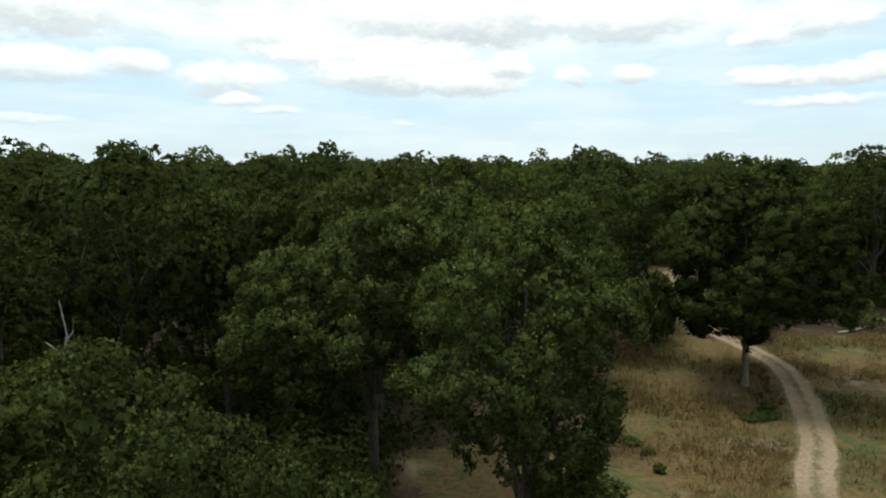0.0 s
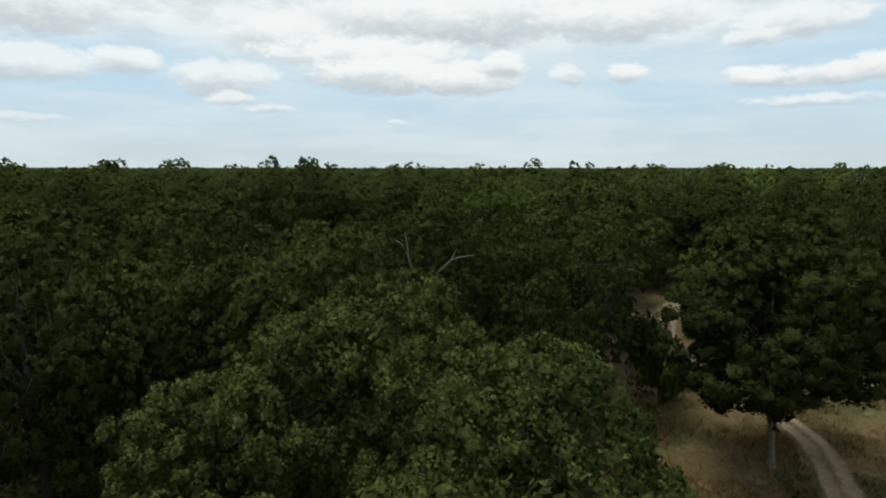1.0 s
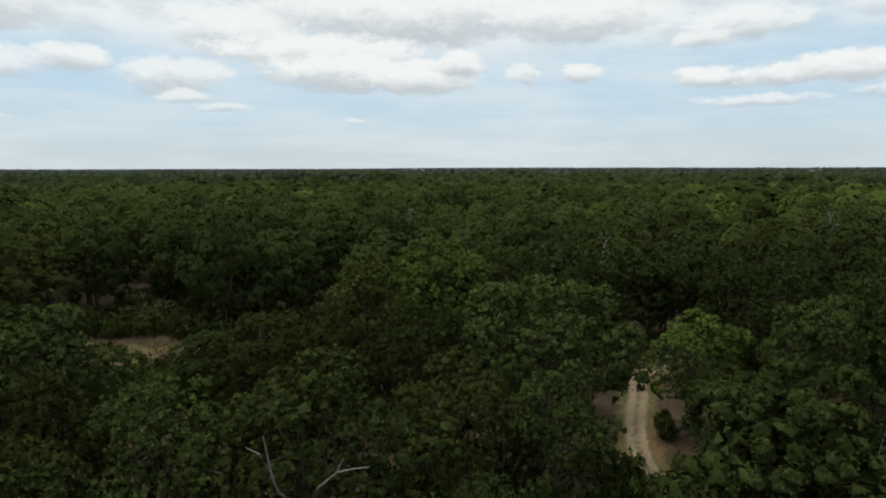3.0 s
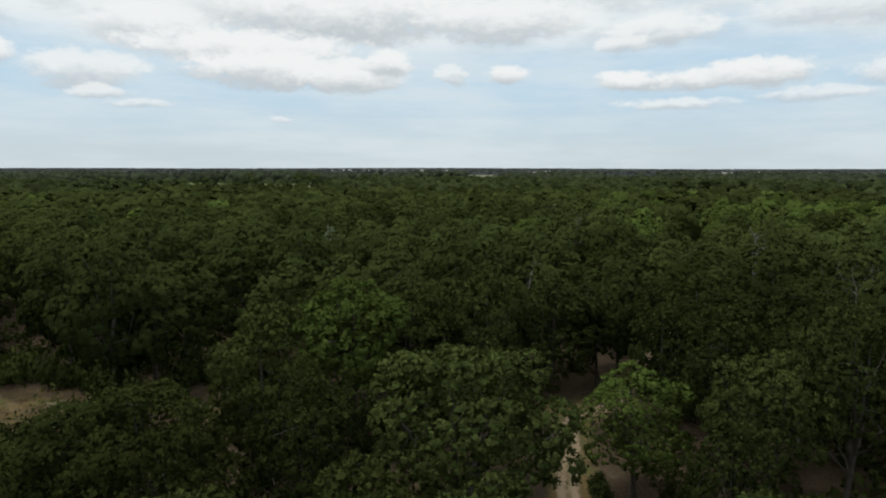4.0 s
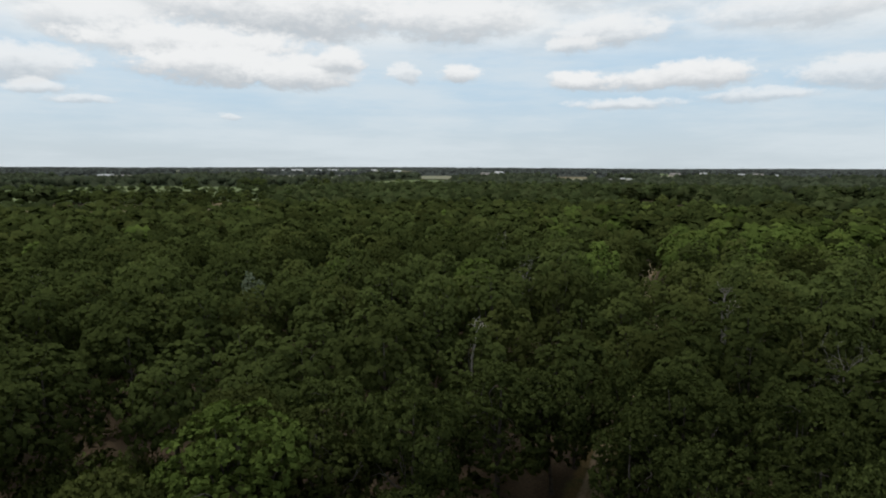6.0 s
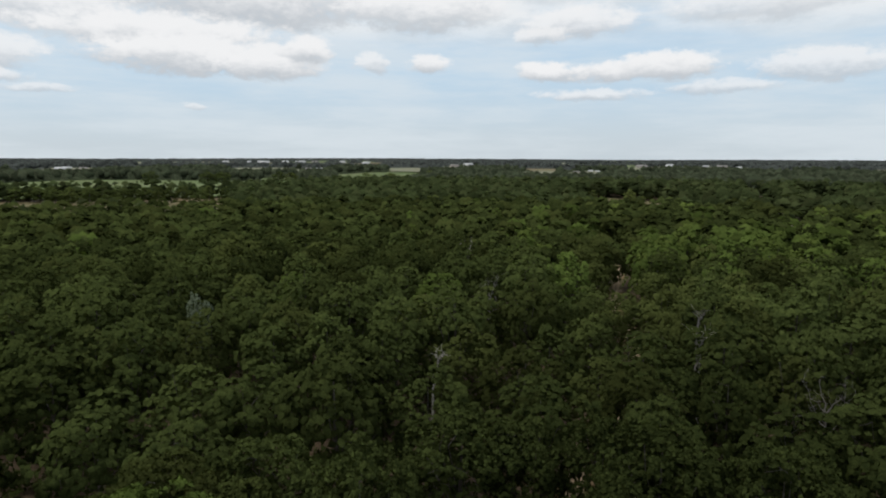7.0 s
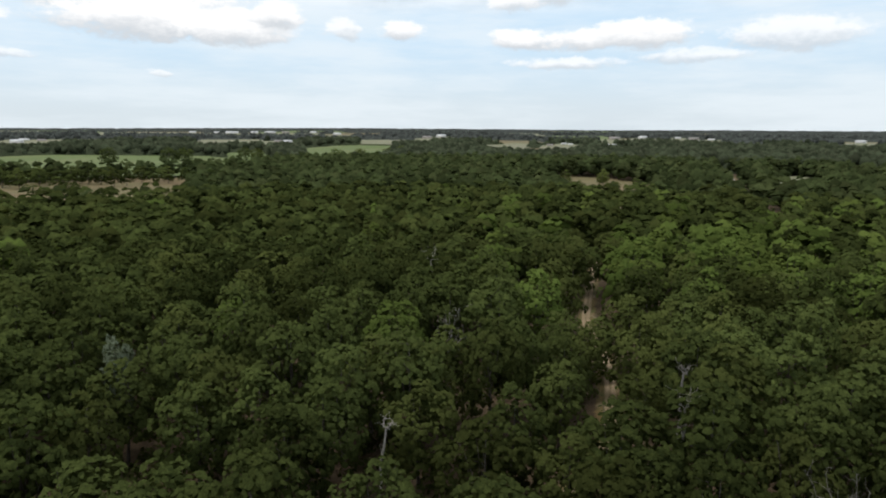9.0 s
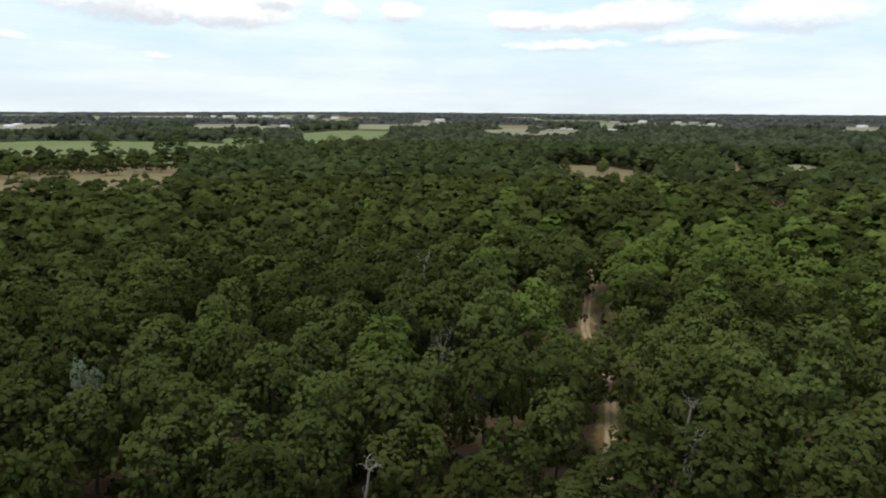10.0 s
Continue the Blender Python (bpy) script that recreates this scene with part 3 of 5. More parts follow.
open_land = random.Random(44)
for s_k in range(20):
    s_a, s_d = radians(open_land.uniform(-16, 56)), open_land.uniform(1300, 3900)
    s_w, s_l = open_land.uniform(30, 110) * s_d / 1800, s_d * open_land.uniform(0.24, 0.32)
    wx, wy = math.sin(s_a), math.cos(s_a)
    s_c = [(23 + wx * (s_d + p * s_l / 2) + wy * q * s_w, 58 + wy * (s_d + p * s_l / 2) - wx * q * s_w) for p, q in ((-1, -1), (-1, 1), (1, 0.8), (1, -1.2))]
    FIELDS[("tan", "meadow", "pale")[s_k % 3]].append(s_c)


def inside(poly, x, y):
    x, y = np.asarray(x, float), np.asarray(y, float)
    hit = np.zeros(x.shape, bool)
    for (ax, ay), (bx, by) in zip(poly, poly[1:] + poly[:1]):
        cross = (ay > y) != (by > y)
        hit ^= cross & (x < (bx - ax) * (y - ay) / ((by - ay) or 1e-9) + ax)
    return hit


def from_line(line, x, y):
    x, y = np.asarray(x, float), np.asarray(y, float)
    best = np.full(x.shape, 1e9)
    for (ax, ay), (bx, by) in zip(line, line[1:]):
        dx, dy = bx - ax, by - ay
        t = np.clip(((x - ax) * dx + (y - ay) * dy) / (dx * dx + dy * dy), 0, 1)
        best = np.minimum(best, np.hypot(x - ax - t * dx, y - ay - t * dy))
    return best


def from_edge(poly, x, y):
    """Distance to the outline, negative inside."""
    d = from_line(poly + poly[:1], x, y)
    return np.where(inside(poly, x, y), -d, d)


HOUSES = [  # x, y, width, wall kind
    (-366, 1700, 26, 0), (-329, 1491, 30, 0), (-321, 1647, 24, 1), (-53, 2960, 34, 0), (39, 2900, 30, 0), (100, 2850, 70, 0), (190, 2900, 40, 0), (255, 2900, 60, 0), (313, 2848, 40, 1), (442, 2950, 34, 0),
    (453, 2431, 40, 0), (156, 1522, 22, 1), (172, 1476, 26, 0), (705, 2003, 40, 0), (587, 1786, 34, 1), (696, 1222, 14, 0), (686, 1180, 13, 0), (618, 1139, 16, 1), (719, 1087, 24, 0),
    (700, 1045, 18, 1), (1064, 1587, 40, 1), (1239, 1699, 34, 0), (1355, 1683, 24, 0), (1255, 1497, 36, 1), (1290, 1470, 26, 0), (1443, 1158, 30, 0), (849, 676, 13, 1), (558, 464, 10, 0),
    (697, 647, 16, 1)]
LOTS = []
for hx, hy, hw, _ in HOUSES:
    hd = math.hypot(hx - 23, hy - 58)
    ux, uy = (hx - 23) / hd, (hy - 58) / hd
    reach = 0.16 if hd < 1300 else 0.27
    LOTS.append(((hx + ux * 14, hy + uy * 14), (hx - ux * hd * reach, hy - uy * hd * reach), hw * 0.6 + 4 + hd * (0.002 if hd < 1300 else 0.004)))


def from_lots(x, y):
    x, y = np.asarray(x, float), np.asarray(y, float)
    best = np.full(x.shape, 1e9)
    for a, b, r in LOTS:
        best = np.minimum(best, from_line([a, b], x, y) - r)
    return best


ALL_FIELDS = [p for ps in FIELDS.values() for p in ps]


# ---- ground, fields, track, road ----
def spread(lo, hi, step, far):
    inner = list(np.arange(lo, hi + step, step))
    grow, left, right = step, [], []
    p, q = inner[0], inner[-1]
    while p > -far or q < far:
        grow *= 1.22
        if p > -far:
            p = max(p - grow, -far)
            left.append(p)
        if q < far:
            q = min(q + grow, far)
            right.append(q)
    return np.array(left[::-1] + inner + right)


def build_ground():
    xs, ys = spread(-50, 118, 1.7, 4900), spread(-34, 196, 1.7, 4900)
    gx, gy = np.meshgrid(xs, ys)
    x, y = gx.ravel(), gy.ravel()
    cover = np.zeros(len(x))
    for k, poly in enumerate(OPEN):
        cover = np.maximum(cover, np.clip(0.5 - from_edge(poly, x, y) / 5, 0, 1) * (0.62 if k == 3 else 0.52 if k in (1, 2) else 1.0))
    cover = np.maximum(cover, np.clip(1.0 - from_line(TRACK, x, y) / 3.4, 0, 0.8))
    w, h = len(xs), len(ys)
    i = (np.arange(h - 1)[:, None] * w + np.arange(w - 1)[None]).ravel()
    me = mesh_of("ground", np.stack([x, y, lie(x, y)], 1), np.stack([i, i + 1, i + 1 + w, i + w], 1), M_GROUND, True, cover, "cover")
    tagged(new("ground", me), "sandy woodland floor with leaf litter, dry tan and green grass", "ground", kind="structure")


def smooth_line(line, step):
    p = np.array(line, float)
    out = []
    for i in range(len(p) - 1):
        a, b, c, d = p[max(i - 1, 0)], p[i], p[i + 1], p[min(i + 2, len(p) - 1)]
        n = max(2, int(np.linalg.norm(c - b) / step))
        for t in np.arange(n) / n:
            out.append(0.5 * (2 * b + (c - a) * t + (2 * a - 5 * b + 4 * c - d) * t ** 2 + (3 * b - a - 3 * c + d) * t ** 3))
    return np.array(out + [p[-1]])


def strip(name, line, step, offsets, heights, ruts, mat, wobble):
    c = smooth_line(line, step)
    along = unit(np.gradient(c, axis=0))
    side = np.stack([along[:, 1], -along[:, 0]], 1)
    rng = np.random.default_rng(5)
    k = len(offsets)
    off = np.array(offsets)[None] + rng.normal(size=(len(c), k)) * wobble
    xy = c[:, None] + side[:, None] * off[..., None]
    z = lie(xy[..., 0], xy[..., 1]) + np.array(heights)[None] + rng.normal(size=(len(c), k)) * wobble * 0.12 * (np.array(heights)[None] > 0)
    v = np.concatenate([xy, z[..., None]], 2).reshape(-1, 3)
    i = (np.arange(len(c) - 1)[:, None] * k + np.arange(k - 1)[None]).ravel()
    return mesh_of(name, v, np.stack([i, i + 1, i + 1 + k, i + k], 1), mat, True, np.tile(ruts, len(c)), "rut")


build_ground()
tagged(new("dirt_track", strip("dirt_track", TRACK, 0.5, [-1.15, -0.85, -0.68, -0.44, -0.2, 0, 0.2, 0.44, 0.68, 0.85, 1.15], [-0.1, 0.06, 0.035, 0.045, 0.10, 0.12, 0.10, 0.045, 0.035, 0.06, -0.1],
       [0, 0.35, 1, 1, 0.6, 0.42, 0.6, 1, 1, 0.35, 0], M_TRACK, 0.05)),
       "pale sandy two-rut track winding through dry grass", "dirt track", kind="structure")
tagged(new("road_verge", strip("road_verge", ROAD[:5], 4, [-5.0, -4.4, 0, 4.4, 5.0], [-0.1, 0.06, 0.07, 0.06, -0.1], [0, 1, 1, 1, 0], M_TAN, 0.4)),
       "dry grass verge of an unpaved road", "verge", kind="structure")
tagged(new("road", strip("road", ROAD, 4, [-3.2, -2.4, 0, 2.4, 3.2], [-0.1, 0.12, 0.16, 0.12, -0.1], [0, 1, 1, 1, 0], M_ROADSAND, 0.2)),
       "pale unpaved road between the trees", "road", kind="structure")


FIELD_RISE = [0.2]


def build_field(poly, mat, name, label):
    FIELD_RISE[0] += 0.04
    bm = bmesh.new()
    pts = smooth_line(poly + poly[:1], 12)[:-1]
    rng = random.Random(3)
    ring = [bm.verts.new((x + rng.uniform(-2, 2), y + rng.uniform(-2, 2), FIELD_RISE[0])) for x, y in pts]
    f = bm.faces.new(ring)
    bmesh.ops.triangulate(bm, faces=[f])
    bm.normal_update()
    for f in bm.faces:
        if f.normal.z < 0:
            f.normal_flip()
    me = bpy.data.meshes.new(name)
    bm.to_mesh(me)
    bm.free()
    me.materials.append(mat)
    tagged(new(name, me), label, "field", kind="structure")


for poly in FIELDS["tan"]:
    build_field(poly, M_TAN, "dry_field", "dry tan pasture with bare reddish patches among the woods")
for poly in FIELDS["meadow"]:
    build_field(poly, M_MEADOW, "meadow", "mown pale green meadow edged by trees")
for (ax, ay), (bx, by), lr in LOTS:
    px, py = (by - ay), (ax - bx)
    pl = math.hypot(px, py)
    px, py = px / pl * lr, py / pl * lr
    build_field([(ax + px, ay + py), (ax - px, ay - py), (bx - px, by - py), (bx + px, by + py)], M_PALEFIELD, "yard", "dry grassy yard in front of a far house")
for poly in FIELDS["pale"]:
    build_field(poly, M_PALEFIELD, "pale_field", "pale bare lot far off among the woods")


# ---- trees ----
TREES = "oaks of the wood"
TINTS = random.Random(12)
# leaf colour gain by hero index, set tree by tree
CROWN_GAIN = {86: 1.0, 93: 1.35, 90: 1.25, 91: 1.2, 68: 1.15, 52: 1.1, 50: 1.0, 96: 0.5, 95: 0.6, 0: 1.46, 1: 1.36, 2: 1.0, 3: 0.8, 4: 0.74, 5: 0.9, 34: 0.98, 6: 0.9, 7: 1.0, 13: 1.1, 15: 1.0, 20: 1.25, 25: 1.2, 26: 1.15, 27: 0.9, 38: 1.2}


def thing(name, x, y, z=0.0, turn=0.0, scale=(1, 1, 1)):
    ob = new(name)
    ob.matrix_world = Matrix.LocRotScale((x, y, z), Euler((0, 0, turn)), Vector(scale))
    return ob


def part(name, me, parent, label=""):
    ob = new(name, me)
    ob.parent = parent
    if label:
        ob["label"] = label
    return ob


def plant(kind, x, y, r, h, turn, leaf=None, label="", name="oak_tree", bark=None, squash=1.0, crown_gain=None):
    wide = r / CROWN_R
    ob = thing(name, x, y, float(lie(x, y)), turn if kind.turn is None else kind.turn, (wide, wide * squash, h / CROWN_TOP))
    part("trunk", kind.trunk_mesh(bark or M_BARK), ob)
    crown = part("crown", kind.crown_mesh(leaf or M_LEAF), ob)
    # random crown tone, times the cloud shade put into the colour
    crown.color = (0.2 if label.startswith(("single", "broad", "tall")) else TINTS.random(), crown_gain or TINTS.uniform(0.72, 1.3) * shade_gain(x, y), kind.grain, 1)
    return tagged(ob, label or "dense dark green oak standing in the closed wood", "tree", TREES)


L = M_LIGHT


def shade_gain(x, y):
    """Cloud shade put into leaf colour: darker round the clearings, lighter to the east."""
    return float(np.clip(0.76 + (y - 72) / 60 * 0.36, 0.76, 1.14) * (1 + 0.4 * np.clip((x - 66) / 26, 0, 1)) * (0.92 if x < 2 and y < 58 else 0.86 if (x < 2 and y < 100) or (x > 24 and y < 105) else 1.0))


# x, y, crown radius, height, leaf, label
HEROES = [
    (-2.9, 26.0, 4.6, 12.8, None, "tall green oak with a bare grey trunk at the clearing"),
    (2.6, 17.8, 4.6, 12.8, None, "broad green oak with low branches at the clearing edge"),
    (-4.8, 10.0, 4.6, 12.8, None, "smaller green oak with bare dead twigs on top"),
    (19.6, 40.4, 6.0, 13.7, None, "single dark oak with a pale trunk beside the dirt track"),
    (0.3, 43.2, 6.0, 13.9, None, "spreading oak with bleached dead limbs in its crown"),
    (-8.4, 32.8, 3.8, 12.4, None, ""), (-15.0, 31.5, 4.6, 14.4, None, "tall dark oak rising above the canopy"), (-10.8, 31.2, 3.4, 12.3, None, ""),
    (-22.5, 29.0, 4.6, 13.2, None, ""), (-20.5, 40.0, 4.6, 12.8, None, ""), (-16.0, 22.0, 3.6, 11.4, None, ""), (-24, 19, 4.4, 12.8, None, ""),
    (6.4, 39.8, 3.4, 11.0, None, ""), (-6.0, 45.2, 4.2, 12.7, None, ""), (-11.8, 47.8, 3.6, 12.2, None, ""), (-16.2, 53.2, 5.6, 13.9, None, "broad dark oak in the closed wood"),
    (-25.5, 51.0, 4.6, 13.0, None, ""), (-28.0, 65.5, 4.8, 12.4, None, ""), (-35.0, 60.0, 4.8, 13.2, None, ""), (-31.0, 41.0, 5.0, 13.4, None, ""),
    (13.4, 58.0, 6.0, 14.8, None, "broad round oak beside the track"), (6.6, 50.2, 4.2, 12.2, None, ""), (11.4, 47.6, 3.8, 12.2, None, ""), (-2.2, 54.5, 4.3, 12.6, None, ""), (5.2, 61.0, 4.2, 12.4, None, ""),
    (27.6, 65.6, 4.0, 9.9, L, "young bright green tree beside the track"), (33.8, 60.2, 4.0, 12.4, None, "fresh green oak at the clearing edge"), (41.0, 61.0, 4.6, 15.2, None, "tall oak with an open top at the clearing edge"),
    (29.5, 57.0, 2.8, 9.6, None, ""), (49.0, 57.5, 4.8, 13.4, None, ""), (57.0, 54.5, 4.8, 13.2, None, ""), (36.5, 68.6, 4.8, 13.3, None, ""), (45.0, 69.0, 4.4, 13.0, None, ""), (53.5, 65.5, 4.8, 13.6, None, ""),
    (1.5, 71.8, 4.4, 13.9, None, ""), (-5.5, 66.0, 4.6, 10.8, None, "low spreading tree beside the small clearing"), (-11.5, 70.5, 4.0, 8.2, None, "low spreading tree beside the small clearing"), (0.2, 77.5, 3.2, 8.4, None, "low spreading tree beside the small clearing"),
    (8.0, 80.0, 5.6, 14.2, L, "large light green oak above its neighbours"), (17.0, 70.0, 4.2, 12.2, None, ""), (15.0, 88.5, 4.6, 12.8, None, ""), (21.8, 87.2, 4.0, 11.8, None, ""),
    (30.0, 89.8, 5.6, 12.6, None, "broad dark oak with its trunk on bare sand"), (42.5, 80.4, 5.4, 13.4, None, ""), (36.5, 77.5, 3.8, 12.0, None, ""), (49.5, 75.0, 5.0, 13.4, None, ""), (39.4, 93.0, 5.0, 13.7, None, ""),
    (0.9, 102.0, 5.0, 12.8, None, ""), (-10.6, 103.0, 5.2, 13.0, None, ""), (8.5, 93.5, 4.8, 12.8, None, ""), (14.5, 103.9, 4.9, 13.3, None, ""), (-18.0, 113.5, 5.4, 13.3, None, ""),
    (29.3, 117.8, 5.0, 13.4, None, ""), (23.0, 121.5, 4.2, 13.3, None, ""), (2.0, 117.6, 5.0, 15.2, None, "tall oak above its neighbours"), (6.9, 119.0, 3.6, 14.3, None, ""), (18.7, 128.0, 4.8, 13.7, None, ""),
    (30.5, 99.5, 4.7, 13.2, None, ""), (42.0, 103.8, 4.8, 13.1, None, ""), (47.1, 86.0, 4.6, 13.3, None, ""), (53.6, 95.0, 4.2, 12.0, None, ""), (57.5, 90.5, 4.2, 13.0, None, ""), (72.9, 94.6, 4.6, 15.0, None, ""), (66.5, 91.3, 4.0, 13.4, None, ""),
    (57.0, 126.8, 4.8, 14.6, None, ""), (46.2, 127.4, 4.6, 14.2, None, ""), (44.0, 140.5, 5.0, 14.2, L, "bright green oak in the closed wood"), (28.0, 134.0, 5.0, 14.8, None, ""), (15.5, 136.5, 4.6, 13.6, None, ""),
    (57.5, 105.3, 3.4, 10.8, None, ""), (49.5, 100.8, 3.8, 12.0, None, ""), (47.6, 109.5, 4.2, 13.0, None, ""), (64.5, 110.5, 3.6, 11.8, None, ""), (72.5, 117.5, 3.6, 12.2, None, ""), (69.2, 137.0, 3.9, 11.4, None, ""), (63.0, 130.0, 4.0, 12.5, None, ""), (79.8, 127.0, 3.0, 10.5, None, ""), (62.0, 123.0, 3.8, 12.6, None, ""), (81.5, 137.5, 4.0, 13.0, None, ""),
    (84.2, 166.5, 3.0, 9.6, L, "young bright green tree by the track"), (83.8, 116.8, 4.8, 13.5, None, ""), (85.4, 127.4, 4.4, 13.6, None, ""), (59.8, 220.2, 4.0, 13.5, L, "bright green oak in the closed wood"),
    (99.5, 255.0, 4.2, 14.6, L, "bright green oak in the closed wood"), (115.5, 139.4, 5.0, 13.5, None, ""), (7.0, 139.5, 2.2, 13.2, M_GREY_LEAF, "grey-green tree among dark oaks"),
    (-3.3, 31.4, 4.3, 13.8, None, ""), (-12.3, 41.8, 4.2, 12.5, None, ""), (-7.4, 36.5, 4.2, 12.4, None, ""), (76.0, 137.6, 4.4, 9.3, None, ""), (100.5, 181.5, 4.6, 13.0, None, ""), (57.5, 116.5, 3.9, 12.2, None, ""), (86.0, 122.5, 4.8, 13.2, None, ""), (86.0, 133.0, 4.6, 13.0, None, ""),
    (119.0, 146.5, 5.2, 13.6, L, "bright green oak in the closed wood"), (24.7, 112.5, 4.6, 13.0, None, ""), (31.5, 151.5, 4.6, 13.2, None, ""),
    # the first two stand out of view, added to shade the left hollow
    (-16.5, 14.5, 4.6, 13.5, None, ""), (-19.5, 8.5, 4.6, 13.0, None, ""), (70.0, 130.8, 3.2, 11.4, None, ""), (35.0, 88.8, 4.0, 11.6, None, ""), (41.6, 87.4, 3.6, 11.8, None, ""), (8.4, 132.2, 4.3, 12.8, None, ""), (12.4, 143.6, 4.4, 13.0, None, ""), (16.6, 121.6, 4.2, 13.0, None, ""), (-46.0, 143.0, 4.6, 13.2, None, ""),
]
OPENINGS = [([(31, 104), (33.8, 112)], 2.6), ([(63.5, 115), (76, 134)], 2.6), ([(79, 144), (94, 170)], 4.8), ([(-9, 55), (-24, 96)], 4.0)]
DEAD_AT = [(33.8, 111.8), (65.2, 105.5), (63.6, 102.2), (62.4, 179.7), (64.0, 85.3), (49.2, 131.6), (-26.0, 150.0)]
LOW_ZONE = [(-10, 55), (-4, 62), (-1, 80), (-4, 84), (-14, 86), (-30, 80), (-22, 66)]


def near_way(x, y):
    return from_line([(0, 0), (23, 58)], x, y)


rng = np.random.default_rng(21)
STEP = 8.6


def scatter(span, step, seed):
    """A jittered grid of stems over a square around the wood."""
    r = np.random.default_rng(seed)
    n = np.arange(-span, span, step)
    gx, gy = np.meshgrid(n, n)
    gx[::2] += step / 2
    x = gx.ravel() + r.uniform(-0.36, 0.36, gx.size) * step + 20
    y = gy.ravel() + r.uniform(-0.36, 0.36, gx.size) * step + 50
    return x, y


def wooded(x, y, gap):
    ok = np.ones(len(x), bool)
    for poly in OPEN + ALL_FIELDS:
        ok &= from_edge(poly, x, y) > gap
    ok &= from_line(TRACK, x, y) > np.where((y < 84) | (np.hypot(x - 85, y - 155) < 8) | (np.hypot(x - 69, y - 124) < 6), 4.6, 2.6)
    ok &= from_line(ROAD, x, y) > np.where(y > 385, 7.5, 6.0)
    ok &= from_lots(x, y) > 0
    return ok


def seen(x, y):
    a = np.degrees(np.arctan2(x, y + 10))
    b = np.degrees(np.arctan2(x - 14, y - 42))
    return ((np.abs(a) < 41) & (y > 0)) | ((b > -26) & (b < 60) & (y > 42))


sx, sy = scatter(640, STEP, 4)
away = np.hypot(sx - 20, sy - 50)
keep = (away < 620) & wooded(sx, sy, np.where(sy > 180, -1.5, 1.0))
for hx, hy, hr, *_ in HEROES:
    keep &= np.hypot(sx - hx, sy - hy) > hr * 0.62 + 2.3
for hx, hy in DEAD_AT:
    keep &= np.hypot(sx - hx, sy - hy) > 3.7
for line, wide in OPENINGS:
    keep &= from_line(line, sx, sy) > wide
sight = seen(sx, sy)
gone = near_way(sx, sy) < 6
keep &= ~(gone & (sy < 22)) & ~((sx > -37) & (sx < 60) & (sy < 71 - 0.08 * np.abs(sx)) & (sy > -6)) & (from_edge(LOW_ZONE, sx, sy) > 1.0) & ((away < 120) | sight)
sx, sy, sight = sx[keep], sy[keep], sight[keep]
size_r = rng.uniform(4.0, 5.8, len(sx))
size_h = rng.uniform(11.4, 14.8, len(sx)) + 0.5 * (size_r - 4.5) + np.where(rng.random(len(sx)) < 0.12, 1.2, 0.25)
spin = rng.uniform(0, 6.28, len(sx))
tints = rng.random(len(sx))
back = np.hypot(sx - 20, sy - 50) > 130
size_r = np.where(back, size_r * 0.8 + np.where(np.hypot(sx - 20, sy - 50) > 280, 2.2, 1.35), size_r)
belt = np.exp(-((np.hypot(sx - 5, sy - 20) - 125) / 75) ** 2)
size_h = np.where(back, 13.2 + 0.85 * (size_h - 13.1), size_h) + belt * (0.7 + np.where(rng.random(len(sx)) < 0.12, 2.2, 0))
# sunlit patch put into leaf colour; lighter crowns are also commoner to the east
SUN_PATCH = [(116, 172), (128, 156), (150, 158), (170, 170), (176, 194), (150, 206), (128, 196)]
bright = from_edge(SUN_PATCH, sx, sy) + rng.normal(size=len(sx)) * 5 < 0
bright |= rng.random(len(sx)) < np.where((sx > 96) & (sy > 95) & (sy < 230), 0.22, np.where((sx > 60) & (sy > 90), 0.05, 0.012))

away = near_way(sx, sy)
order = np.argsort(np.where(sight, away, 1e6 + away))
TREE_AT = {}
single, joined_near, rest = order[:120], order[120:180], order[180:]
for i, (hx, hy, hr, hh, leaf, label) in enumerate(HEROES):
    d = float(near_way(hx, hy))
    kind = FIRST[i] if i < 4 else CLOSE[i % 3] if d < 23 else NEAR[i % 5] if d < 36 else MIDDLE[i % 6]
    TREE_AT[i] = plant(kind, hx, hy, hr, hh, i * 2.4, leaf, label, bark=M_PALEBARK if i == 3 else None, crown_gain=1.0 if label.startswith("large light") else 1.9 if leaf == M_GREY_LEAF else CROWN_GAIN.get(i, 0.95) if leaf else CROWN_GAIN.get(i, None))
    if label.startswith("spreading"):
        TREE_AT["spreading"] = TREE_AT[i]
for j in single:
    kind = NEAR[j % 5] if away[j] < 34 else MIDDLE[j % 6]
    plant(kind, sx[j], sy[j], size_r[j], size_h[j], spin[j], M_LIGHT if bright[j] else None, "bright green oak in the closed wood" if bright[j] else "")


# unseen oaks added to close the wood behind the start, and to shade
for j, (x, y, r, h) in enumerate([(-22, -2, 4.6, 13), (-14, -5, 4.4, 12.6), (-30, 6, 4.8, 13.4), (-28, 14.5, 4.4, 12.8), (-31, -5, 4.5, 13), (-21, -14, 4.7, 13.2), (-11, -15, 4.4, 12.4), (-34, 24, 4.6, 13), (-2, -30, 4.6, 13),
                                   (-13.5, 5.5, 3.8, 11.8), (-30, -16, 4.8, 13.2), (-20, -25, 4.5, 12.8)]):
    plant(MIDDLE[j % 6], x, y, r, h, j * 1.9)


